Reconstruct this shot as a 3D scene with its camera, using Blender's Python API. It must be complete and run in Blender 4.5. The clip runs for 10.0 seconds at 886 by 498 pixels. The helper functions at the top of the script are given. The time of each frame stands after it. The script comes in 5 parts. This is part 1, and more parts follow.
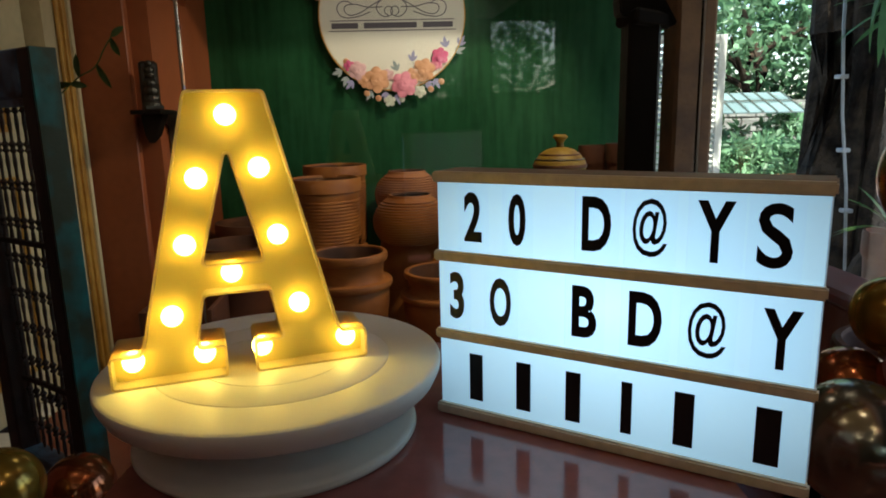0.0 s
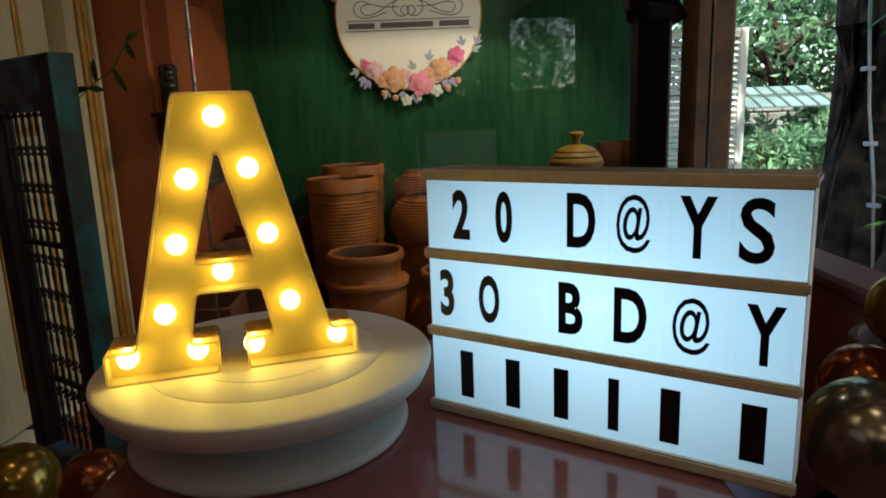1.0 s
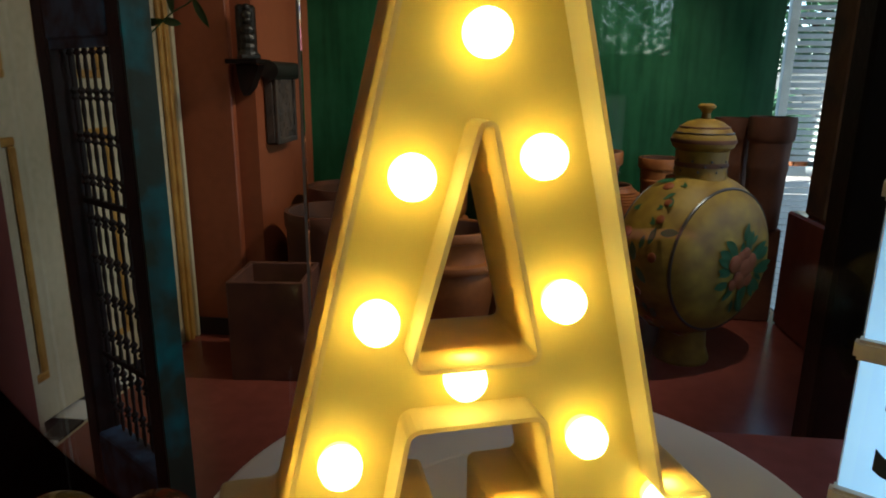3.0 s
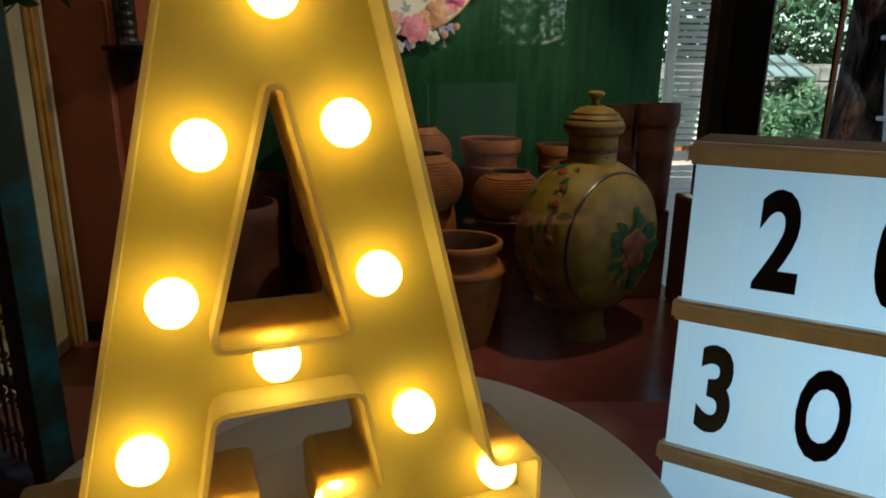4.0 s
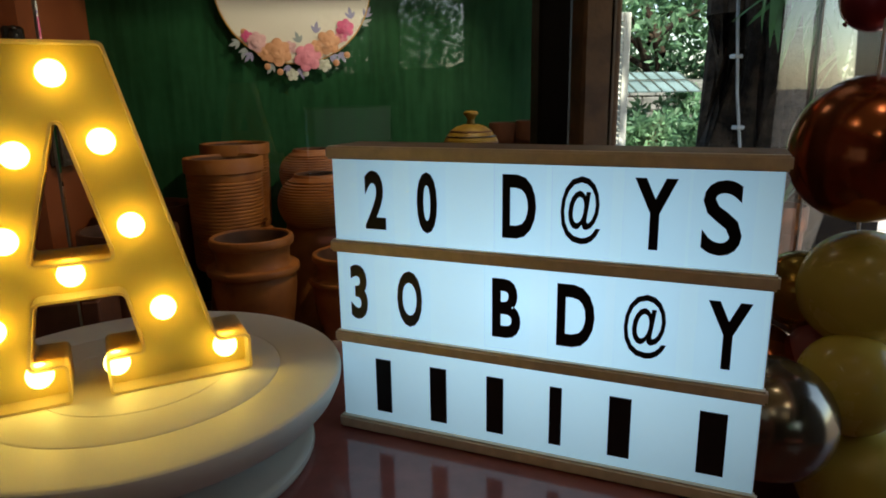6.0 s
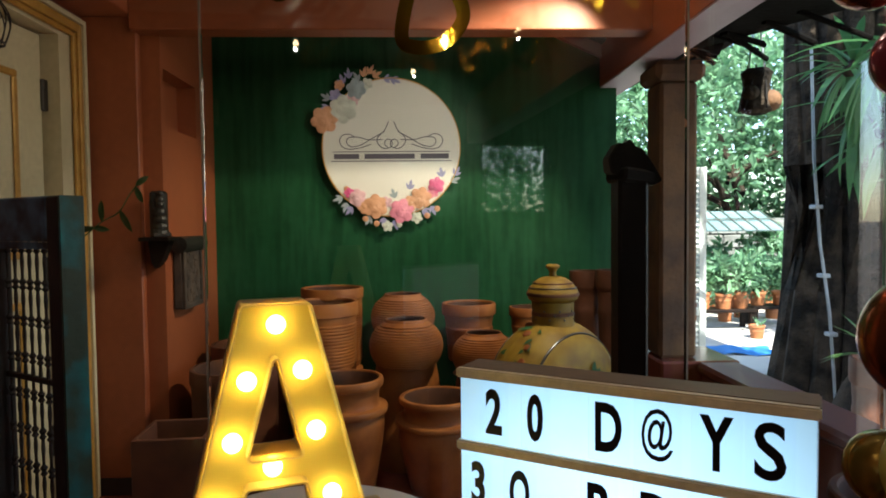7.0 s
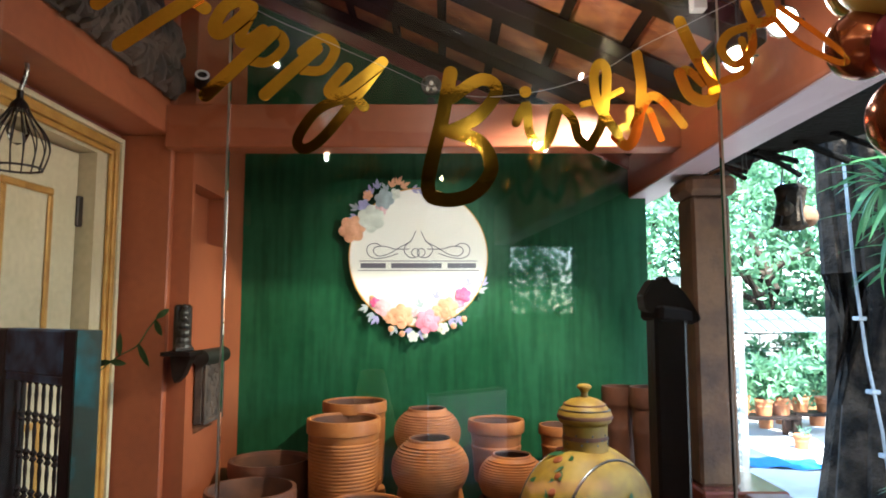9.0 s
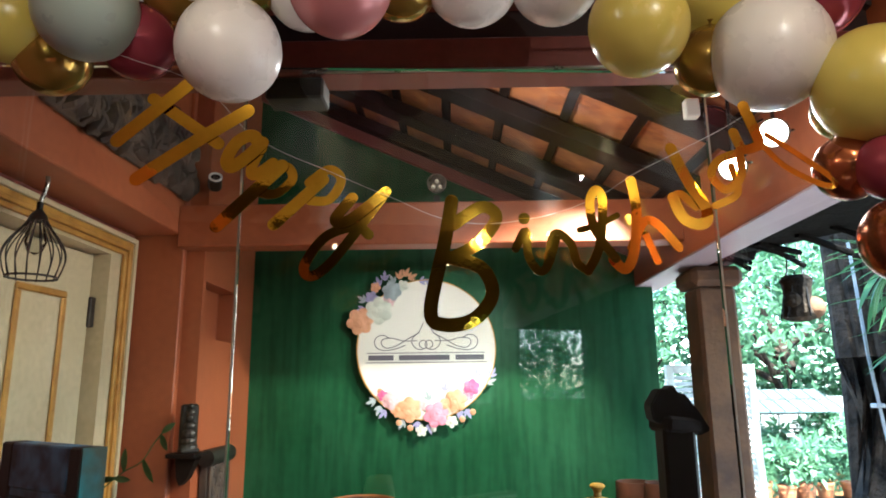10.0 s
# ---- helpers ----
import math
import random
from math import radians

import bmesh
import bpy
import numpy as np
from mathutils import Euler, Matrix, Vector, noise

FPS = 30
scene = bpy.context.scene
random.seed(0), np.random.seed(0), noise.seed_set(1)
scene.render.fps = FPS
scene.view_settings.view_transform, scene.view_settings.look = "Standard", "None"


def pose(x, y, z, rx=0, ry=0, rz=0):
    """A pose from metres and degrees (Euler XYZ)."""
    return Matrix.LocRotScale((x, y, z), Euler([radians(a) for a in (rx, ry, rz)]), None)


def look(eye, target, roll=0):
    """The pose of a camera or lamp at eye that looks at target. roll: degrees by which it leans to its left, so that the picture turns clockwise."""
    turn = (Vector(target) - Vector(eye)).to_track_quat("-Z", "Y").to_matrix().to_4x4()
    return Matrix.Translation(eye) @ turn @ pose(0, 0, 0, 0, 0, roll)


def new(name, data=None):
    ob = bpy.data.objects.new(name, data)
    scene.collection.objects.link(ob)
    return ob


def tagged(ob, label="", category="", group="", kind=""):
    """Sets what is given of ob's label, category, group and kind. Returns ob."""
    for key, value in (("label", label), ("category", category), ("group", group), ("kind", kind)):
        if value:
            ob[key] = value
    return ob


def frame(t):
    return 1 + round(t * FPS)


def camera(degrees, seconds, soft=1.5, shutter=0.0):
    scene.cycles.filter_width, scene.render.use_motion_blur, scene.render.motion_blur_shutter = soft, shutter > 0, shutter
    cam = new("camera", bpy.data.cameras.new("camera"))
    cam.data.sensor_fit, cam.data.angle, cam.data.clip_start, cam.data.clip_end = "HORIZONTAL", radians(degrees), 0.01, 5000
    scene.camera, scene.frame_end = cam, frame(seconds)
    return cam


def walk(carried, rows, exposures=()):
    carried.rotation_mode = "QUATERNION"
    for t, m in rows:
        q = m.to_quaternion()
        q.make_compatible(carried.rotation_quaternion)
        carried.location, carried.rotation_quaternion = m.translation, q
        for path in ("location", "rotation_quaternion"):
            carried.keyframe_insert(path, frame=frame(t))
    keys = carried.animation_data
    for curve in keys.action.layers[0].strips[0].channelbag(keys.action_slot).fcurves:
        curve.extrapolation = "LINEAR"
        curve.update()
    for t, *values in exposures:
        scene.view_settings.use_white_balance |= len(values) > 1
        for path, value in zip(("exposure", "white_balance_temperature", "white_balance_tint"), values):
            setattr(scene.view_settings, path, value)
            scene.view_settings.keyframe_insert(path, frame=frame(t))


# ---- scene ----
cam = camera(68.1, 10.0, soft=1.8)
PATH = [
    (0, (0.002, 0.021, 1.01), (0.036, 1.981, 0.612), -1.3),
    (0.5, (0.024, 0.013, 1.012), (-0.005, 1.974, 0.619), -1.7),
    (1, (0.032, 0.017, 1.009), (-0.007, 1.977, 0.609), -2.1),
    (1.5, (-0.005, 0.083, 0.995), (-0.095, 2.036, 0.576), -1.0),
    (2, (-0.088, 0.197, 0.995), (-0.323, 2.127, 0.525), -0.7),
    (2.2, (-0.097, 0.234, 0.995), (-0.407, 2.14, 0.474), -0.4),
    (3.3, (-0.156, 0.325, 1.001), (-0.274, 2.258, 0.502), 0.5),
    (3.5, (-0.148, 0.33, 0.997), (-0.228, 2.264, 0.497), 0.1),
    (4, (-0.11, 0.319, 0.991), (-0.027, 2.246, 0.465), 0.6),
    (4.5, (-0.068, 0.3, 0.988), (0.144, 2.219, 0.463), -0.4),
    (5, (-0.028, 0.274, 0.99), (0.276, 2.183, 0.476), -0.8),
    (5.2, (-0.014, 0.258, 0.992), (0.328, 2.163, 0.487), -0.9),
    (6.3, (0.016, 0.035, 1.012), (0.238, 1.98, 0.602), -0.9),
    (6.5, (-0.003, -0.001, 1.037), (0.138, 1.969, 0.722), -1.3),
    (7, (-0.031, -0.03, 1.101), (0.045, 1.967, 1.022), -0.6),
    (7.5, (-0.034, -0.017, 1.136), (0.031, 1.982, 1.164), -0.7),
    (8, (-0.021, -0.004, 1.163), (0.029, 1.995, 1.212), -0.2),
    (8.5, (-0.018, 0.022, 1.178), (0.006, 2.02, 1.272), -0.2),
    (9, (-0.027, 0.025, 1.213), (-0.032, 2.016, 1.403), 0.0),
    (9.5, (-0.028, 0.01, 1.255), (-0.021, 1.986, 1.567), -0.5),
    (10, (-0.015, -0.009, 1.291), (-0.047, 1.947, 1.707), -0.6),
]
EXPOSURES = [
    (0.0, 1.80, 6550, 8), (2.0, 1.57, 6700, 8), (3.4, 1.80, 5400, 6), (4.0, 1.20, 6500, 8), (4.5, 0.95, 7200, 8),
    (5.2, 1.05, 7200, 8), (6.3, 1.60, 6800, 10), (6.5, 1.80, 6800, 10), (7.0, 2.26, 6300, 9), (7.5, 3.08, 6300, 9), (8.5, 3.55, 5650, 9), (10.0, 3.62, 5500, 8),
]
walk(cam, [(t, look(eye, target, roll)) for t, eye, target, roll in PATH], EXPOSURES)

# the room and the garden are drawn on a plan at 1 : SCALE round the point MIDST; the last lines bring them to full size
SCALE, MIDST = 1.16, Vector((-0.01, 0.02, 1.07))
FULL = Matrix.Translation(MIDST) @ Matrix.Scale(SCALE, 4) @ Matrix.Translation(-MIDST)

# ---- light ----
world = bpy.data.worlds.new("world")
scene.world = world
world.use_nodes = True
wn = world.node_tree
sky = wn.nodes.new("ShaderNodeTexSky")
sky.sky_type, sky.sun_disc = "NISHITA", False
sky.sun_elevation, sky.sun_rotation = radians(52), radians(175)
wn.links.new(sky.outputs[0], wn.nodes["Background"].inputs[0])
wn.nodes["Background"].inputs[1].default_value = 0.15


def lamp(name, kind, energy, color, m, **more):
    data = bpy.data.lights.new(name, kind)
    data.energy, data.color = energy * (1.0 if kind == "SUN" else 0.43 * SCALE ** 2), color
    if kind == "SUN":
        data.angle = radians(0.6)
    if kind == "SPOT":
        data.spot_size, data.spot_blend, data.shadow_soft_size = radians(more["cone"]), more["blend"], more["size"]
    if kind == "POINT":
        data.shadow_soft_size = more["size"]
    if kind == "AREA":
        data.shape, data.size, data.size_y = "RECTANGLE", more["wide"], more["high"]
    ob = new(name, data)
    ob.matrix_world = m
    return ob


lamp("sun", "SUN", 5.0, (1.0, 0.96, 0.90), look((2.2, -5.0, 6.4), (1.6, 0.0, 0)))
# lamps of the display
lamp("spot_sign", "SPOT", 28, (1.0, 0.93, 0.80), look((0.60, 1.44, 1.735), (-0.15, 2.93, 1.43)), cone=33, blend=0.8, size=0.02)
lamp("spot_pots", "SPOT", 38, (1.0, 0.86, 0.64), look((0.62, 1.98, 1.955), (-0.22, 2.70, 0.60)), cone=84, blend=0.65, size=0.02)
lamp("roof_space_lamp", "POINT", 0.35, (1.0, 0.90, 0.76), pose(0.655, 1.38, 1.765), size=0.10)
# no fixture here; added to brighten the cross beam and roof space
lamp("roof_space_lamp", "POINT", 1.0, (1.0, 0.90, 0.76), pose(0.02, 1.78, 1.99), size=0.03)
# added fill lamps, no fixture: left wall and door, then eaves beam and roof
lamp("fill_left", "SPOT", 3.0, (1.0, 0.86, 0.68), look((-0.2, 1.40, 1.80), (-1.0, 2.20, 0.75)), cone=120, blend=0.8, size=0.15)
lamp("fill_right", "SPOT", 6.5, (1.0, 0.80, 0.60), look((-0.3, 1.45, 1.78), (0.62, 2.0, 2.20)), cone=62, blend=0.7, size=0.04)
# ceiling bulbs of the front room; last two added as fill, no bulb drawn
for lx, ly, watts in ((0.62, -0.5, 0.95), (-0.35, -0.8, 0.95), (0.25, -1.3, 0.7), (1.2, -0.7, 0.6), (-0.42, 0.40, 0.6), (0.48, 0.40, 0.7)):
    lamp("room_lamp", "POINT", watts, (1.0, 0.86, 0.66), pose(lx, ly, 1.90), size=0.008)

# ---- materials ----


def mat(name, color, rough=0.6, metal=0.0, vary=0.12, scale=8.0, fine=90.0, bump=0.15, dist=0.002, second=None, coat=0.0, spec=0.5, amount=0.5):
    """A surface with two scales of variation in colour, and relief."""
    m = bpy.data.materials.new(name)
    m.use_nodes = True
    nt = m.node_tree
    b = nt.nodes["Principled BSDF"]
    tc = nt.nodes.new("ShaderNodeTexCoord")
    n1, n2 = nt.nodes.new("ShaderNodeTexNoise"), nt.nodes.new("ShaderNodeTexNoise")
    n1.inputs["Scale"].default_value, n1.inputs["Detail"].default_value = scale, 5
    n2.inputs["Scale"].default_value, n2.inputs["Detail"].default_value = fine, 3
    for n in (n1, n2):
        nt.links.new(tc.outputs["Object"], n.inputs["Vector"])
    ramp = nt.nodes.new("ShaderNodeValToRGB")
    other = second or tuple(c * (1 - 2 * vary) for c in color)
    lo, hi = 0.5 - 0.22 * amount * 1.2, 0.5 + 0.22 * amount * 1.2
    ramp.color_ramp.elements[0].position, ramp.color_ramp.elements[1].position = lo, hi
    ramp.color_ramp.elements[0].color, ramp.color_ramp.elements[1].color = (*other, 1), (*color, 1)
    nt.links.new(n1.outputs[0], ramp.inputs[0])
    mix = nt.nodes.new("ShaderNodeMix")
    mix.data_type, mix.blend_type = "RGBA", "MULTIPLY"
    mix.inputs[0].default_value = 1.0
    grain = nt.nodes.new("ShaderNodeMapRange")
    grain.inputs[1].default_value, grain.inputs[2].default_value = 0.3, 0.7
    grain.inputs[3].default_value, grain.inputs[4].default_value = 1 - vary, 1 + vary * 0.4
    nt.links.new(n2.outputs[0], grain.inputs[0])
    nt.links.new(ramp.outputs[0], mix.inputs[6])
    nt.links.new(grain.outputs[0], mix.inputs[7])
    nt.links.new(mix.outputs[2], b.inputs["Base Color"])
    rr = nt.nodes.new("ShaderNodeMapRange")
    rr.inputs[3].default_value, rr.inputs[4].default_value = max(rough - 0.1, 0.02), min(rough + 0.1, 1)
    nt.links.new(n1.outputs[0], rr.inputs[0])
    nt.links.new(rr.outputs[0], b.inputs["Roughness"])
    b.inputs["Metallic"].default_value = metal
    b.inputs["Specular IOR Level"].default_value = spec
    b.inputs["Coat Weight"].default_value = coat
    if bump:
        bp = nt.nodes.new("ShaderNodeBump")
        bp.inputs["Strength"].default_value, bp.inputs["Distance"].default_value = bump, dist
        add = nt.nodes.new("ShaderNodeMath")
        nt.links.new(n1.outputs[0], add.inputs[0])
        nt.links.new(n2.outputs[0], add.inputs[1])
        nt.links.new(add.outputs[0], bp.inputs["Height"])
        nt.links.new(bp.outputs[0], b.inputs["Normal"])
    return m


def glow(name, color, strength):
    m = bpy.data.materials.new(name)
    m.use_nodes = True
    b = m.node_tree.nodes["Principled BSDF"]
    b.inputs["Base Color"].default_value = (*color, 1)
    b.inputs["Emission Color"].default_value = (*color, 1)
    b.inputs["Emission Strength"].default_value = strength
    return m


def sheet_glass(name, tint=(0.95, 0.975, 0.96), ior=1.29):
    m = bpy.data.materials.new(name)
    m.use_nodes = True
    nt = m.node_tree
    nt.nodes.remove(nt.nodes["Principled BSDF"])
    tr, gl, mx, fr = (nt.nodes.new("ShaderNode" + k) for k in ("BsdfTransparent", "BsdfGlossy", "MixShader", "Fresnel"))
    tr.inputs[0].default_value = (*tint, 1)
    gl.inputs["Roughness"].default_value = 0.0
    fr.inputs[0].default_value = ior
    nt.links.new(fr.outputs[0], mx.inputs[0])
    nt.links.new(tr.outputs[0], mx.inputs[1])
    nt.links.new(gl.outputs[0], mx.inputs[2])
    nt.links.new(mx.outputs[0], nt.nodes["Material Output"].inputs[0])
    return m


RED = mat("red_oxide_paint", (0.36, 0.095, 0.031), 0.5, second=(0.29, 0.070, 0.023), scale=2.5, fine=40, bump=0.12)
MAROON = mat("maroon_paint", (0.22, 0.056, 0.036), 0.45, second=(0.17, 0.04, 0.028), scale=3, fine=50, bump=0.12)
GREEN = mat("green_gloss_paint", (0.028, 0.106, 0.047), 0.38, second=(0.014, 0.072, 0.027), scale=2.2, fine=30, bump=0.25, dist=0.004, amount=0.9, spec=0.14)
nt = GREEN.node_tree
tc, mp, st, mx = (nt.nodes.new("ShaderNode" + k) for k in ("TexCoord", "Mapping", "TexNoise", "Mix"))
mp.inputs["Scale"].default_value = (16, 1, 1.6)
st.inputs["Scale"].default_value, st.inputs["Detail"].default_value = 2.2, 6
mx.data_type, mx.blend_type = "RGBA", "MULTIPLY"
mx.inputs[0].default_value = 0.75
cr = nt.nodes.new("ShaderNodeValToRGB")
cr.color_ramp.elements[0].position, cr.color_ramp.elements[1].position = 0.34, 0.62
cr.color_ramp.elements[0].color, cr.color_ramp.elements[1].color = (0.55, 0.60, 0.55, 1), (1.05, 1.05, 1.0, 1)
nt.links.new(tc.outputs["Object"], mp.inputs[0])
nt.links.new(mp.outputs[0], st.inputs["Vector"])
nt.links.new(st.outputs[0], cr.inputs[0])
bs = nt.nodes["Principled BSDF"]
nt.links.new(bs.inputs["Base Color"].links[0].from_socket, mx.inputs[6])
nt.links.new(cr.outputs[0], mx.inputs[7])
nt.links.new(mx.outputs[2], bs.inputs["Base Color"])
FLOOR_RED = mat("red_oxide_floor", (0.24, 0.058, 0.035), 0.22, second=(0.17, 0.04, 0.028), scale=3, fine=30, bump=0.06)
TABLE_RED = mat("red_polished_top", (0.30, 0.105, 0.095), 0.16, second=(0.26, 0.085, 0.08), scale=5, fine=60, bump=0.04, coat=0.2)
PLASTER = mat("cream_paint", (0.64, 0.53, 0.33), 0.45, second=(0.57, 0.47, 0.28), scale=4, fine=60, bump=0.06)
GOLD_TRIM = mat("gilt_trim", (0.62, 0.34, 0.07), 0.4, metal=0.25, second=(0.45, 0.22, 0.04), scale=14, bump=0.15)
WHITE_PLASTIC = mat("white_plastic", (0.80, 0.78, 0.74), 0.35, vary=0.03, second=(0.77, 0.75, 0.71), scale=6, bump=0.02)
CAKE_WHITE = mat("white_turntable", (0.80, 0.78, 0.72), 0.48, vary=0.01, second=(0.79, 0.77, 0.71), scale=9, fine=120, bump=0.0)
BASE_WHITE = mat("white_gloss_plastic", (0.74, 0.72, 0.67), 0.16, vary=0.02, second=(0.71, 0.69, 0.64), scale=7, fine=100, bump=0.0)
BULB = glow("bulb_glow", (1.0, 0.77, 0.15), 3.7)
PANEL = glow("panel_glow", (0.45, 0.76, 1.0), 0.8)
nt = PANEL.node_tree
tc, ln, rg = nt.nodes.new("ShaderNodeTexCoord"), nt.nodes.new("ShaderNodeVectorMath"), nt.nodes.new("ShaderNodeMapRange")
off = nt.nodes.new("ShaderNodeVectorMath")
off.operation, ln.operation = "MULTIPLY_ADD", "LENGTH"
off.inputs[1].default_value, off.inputs[2].default_value = (1.0, 0.0, 1.5), (-0.12, 0.0, -0.862 * 1.5)
rg.inputs[1].default_value, rg.inputs[2].default_value = 0.0, 0.235
rg.inputs[3].default_value, rg.inputs[4].default_value = 0.43, 0.085
nt.links.new(tc.outputs["Object"], off.inputs[0])
nt.links.new(off.outputs[0], ln.inputs[0])
nt.links.new(ln.outputs[1], rg.inputs[0])
nt.links.new(rg.outputs[0], nt.nodes["Principled BSDF"].inputs["Emission Strength"])
WOOD_PALE = mat("pale_bamboo_edge", (0.80, 0.71, 0.56), 0.45, second=(0.74, 0.64, 0.49), scale=9, fine=140, bump=0.05)
# brown that stands for the shade on the light box's top face
TOP_SHADE = mat("brown_top_shade", (0.20, 0.13, 0.075), 0.5, second=(0.14, 0.09, 0.05), scale=9, fine=120, bump=0.08)
INK = mat("black_film", (0.006, 0.006, 0.008), 0.35, vary=0.05, bump=0.0)
CLAY = mat("terracotta", (0.38, 0.126, 0.026), 0.55, spec=0.35, second=(0.23, 0.068, 0.015), scale=9, fine=110, bump=0.3)
CLAY_LIGHT = mat("terracotta_pale", (0.41, 0.15, 0.050), 0.7, second=(0.28, 0.095, 0.032), scale=9, fine=110, bump=0.3)
CLAY_DARK = mat("terracotta_dark", (0.15, 0.052, 0.024), 0.6, spec=0.35, second=(0.085, 0.03, 0.016), scale=8, fine=90, bump=0.3)
# dark brown for the shade inside the pots and the jar's painted bands
CLAY_SHADE_BAND = mat("shade_and_band_clay", (0.13, 0.046, 0.018), 0.85, second=(0.05, 0.018, 0.009), scale=7, fine=70, bump=0.3)
# near black, so that ground bounce leaves the eaves dark
EAVES_BLACK = mat("eaves_black", (0.006, 0.005, 0.004), 0.9, second=(0.003, 0.0025, 0.002), scale=9, fine=60, bump=0.6, dist=0.01, spec=0.05)
JAR_Y = mat("mustard_glaze", (0.29, 0.175, 0.016), 0.55, second=(0.13, 0.058, 0.008), scale=13, fine=60, bump=0.16, spec=0.25, amount=0.9)
JAR_DARK = mat("dark_brown_band", (0.035, 0.022, 0.014), 0.35, scale=12, bump=0.1)
LEAF_PAINT = mat("painted_leaf", (0.015, 0.05, 0.018), 0.35, second=(0.03, 0.09, 0.03), scale=30, bump=0.05)
FRUIT_PAINT = mat("painted_fruit", (0.17, 0.026, 0.012), 0.6, spec=0.2, second=(0.22, 0.075, 0.014), scale=25, bump=0.05)
POST_WOOD = mat("black_wood", (0.014, 0.008, 0.005), 0.55, second=(0.007, 0.004, 0.003), scale=6, fine=70, bump=0.35, dist=0.004, spec=0.12)
STONE = mat("stone_column", (0.16, 0.078, 0.034), 0.85, second=(0.075, 0.036, 0.018), scale=7, fine=70, bump=0.5, dist=0.006)
CARVED = mat("carved_stone", (0.095, 0.060, 0.038), 0.8, second=(0.03, 0.020, 0.014), scale=14, fine=80, bump=0.6, dist=0.006)
BRONZE = mat("dark_bronze", (0.05, 0.042, 0.032), 0.45, metal=0.5, second=(0.025, 0.02, 0.016), scale=20, bump=0.3)
SCREEN_DARK = mat("weathered_dark_wood", (0.034, 0.029, 0.024), 0.55, second=(0.013, 0.011, 0.010), scale=10, fine=80, bump=0.4, dist=0.003, spec=0.2)
SCREEN_BLUE = mat("worn_blue_paint", (0.10, 0.22, 0.38), 0.5, second=(0.020, 0.028, 0.040), scale=16, fine=90, bump=0.4, dist=0.003, amount=0.5, spec=0.25)
SCREEN_TEAL = mat("worn_teal_paint", (0.015, 0.19, 0.20), 0.45, second=(0.040, 0.056, 0.034), scale=9, fine=70, bump=0.4, dist=0.003, amount=0.35, spec=0.25)
for n in SCREEN_TEAL.node_tree.nodes:
    if n.bl_idname == "ShaderNodeValToRGB":
        n.color_ramp.elements[1].position, n.color_ramp.elements[0].position = 0.66, 0.48
# white plastic with the bulbs' yellow light put into its colours
LETTER_SKIN = mat("translucent_bulb_tinted_plastic", (0.82, 0.71, 0.29), 0.4, vary=0.02, second=(0.80, 0.69, 0.27), scale=6, bump=0.02)
LETTER_RIM = mat("translucent_bulb_tinted_rim", (0.80, 0.73, 0.50), 0.4, vary=0.02, second=(0.78, 0.71, 0.48), scale=6, bump=0.02)
for skin, share, tint in ((LETTER_SKIN, 0.42, 0.28), (LETTER_RIM, 0.62, 0.42)):
    nt = skin.node_tree
    thru, blend = nt.nodes.new("ShaderNodeBsdfTranslucent"), nt.nodes.new("ShaderNodeMixShader")
    thru.inputs[0].default_value = (0.80, 0.69, tint, 1)
    blend.inputs[0].default_value = share
    nt.links.new(nt.nodes["Principled BSDF"].outputs[0], blend.inputs[1])
    nt.links.new(thru.outputs[0], blend.inputs[2])
    nt.links.new(blend.outputs[0], nt.nodes["Material Output"].inputs[0])
GLASS = sheet_glass("sheet_glass", ior=1.45)
GLASS_EDGE = mat("polished_glass_edge", (0.36, 0.31, 0.24), 0.2, vary=0.1, second=(0.20, 0.18, 0.14), scale=5, bump=0.0, spec=0.5)
STEEL = mat("brushed_metal", (0.45, 0.42, 0.38), 0.3, metal=1.0, scale=30, bump=0.05)
IRON = mat("black_iron", (0.02, 0.017, 0.015), 0.45, metal=0.6, scale=20, bump=0.2)
FOIL = mat("gold_foil", (0.80, 0.50, 0.04), 0.08, metal=1.0, vary=0.06, second=(0.72, 0.44, 0.04), scale=9, bump=0.05)
foil = FOIL.node_tree.nodes["Principled BSDF"].inputs["Roughness"]
FOIL.node_tree.links.remove(foil.links[0])
foil.default_value = 0.04
ROOF_WOOD = mat("dark_rafter", (0.016, 0.008, 0.006), 0.75, second=(0.008, 0.004, 0.003), scale=7, fine=60, bump=0.3, spec=0.1)
ROOF_TILE = mat("roof_tile", (0.48, 0.17, 0.05), 0.8, second=(0.26, 0.08, 0.03), scale=11, fine=60, bump=0.5, dist=0.005)
DARK_CEIL = mat("dark_ceiling", (0.03, 0.013, 0.010), 0.7, scale=3, bump=0.1)
SIGN_FACE = mat("cream_sign_board", (0.80, 0.74, 0.64), 0.4, vary=0.03, second=(0.77, 0.71, 0.60), scale=4, bump=0.02)
SIGN_INK = mat("grey_violet_ink", (0.13, 0.11, 0.13), 0.5, vary=0.05, bump=0.0)
LIVE_LEAF = mat("leaf", (0.07, 0.15, 0.03), 0.45, second=(0.04, 0.09, 0.02), scale=12, bump=0.1)
CHARM = {k: mat(k + "_petal", c, 0.5, vary=0.1, second=tuple(min(1, v * 1.25 + 0.05) for v in c), scale=22, bump=0.1) for k, c in (
    ("peach", (0.58, 0.27, 0.13)), ("rose", (0.66, 0.20, 0.27)), ("blush", (0.60, 0.34, 0.34)), ("lilac", (0.27, 0.25, 0.42)), ("ivory", (0.52, 0.52, 0.42)), ("magenta", (0.60, 0.07, 0.20)), ("sagegrey", (0.27, 0.31, 0.31)))}
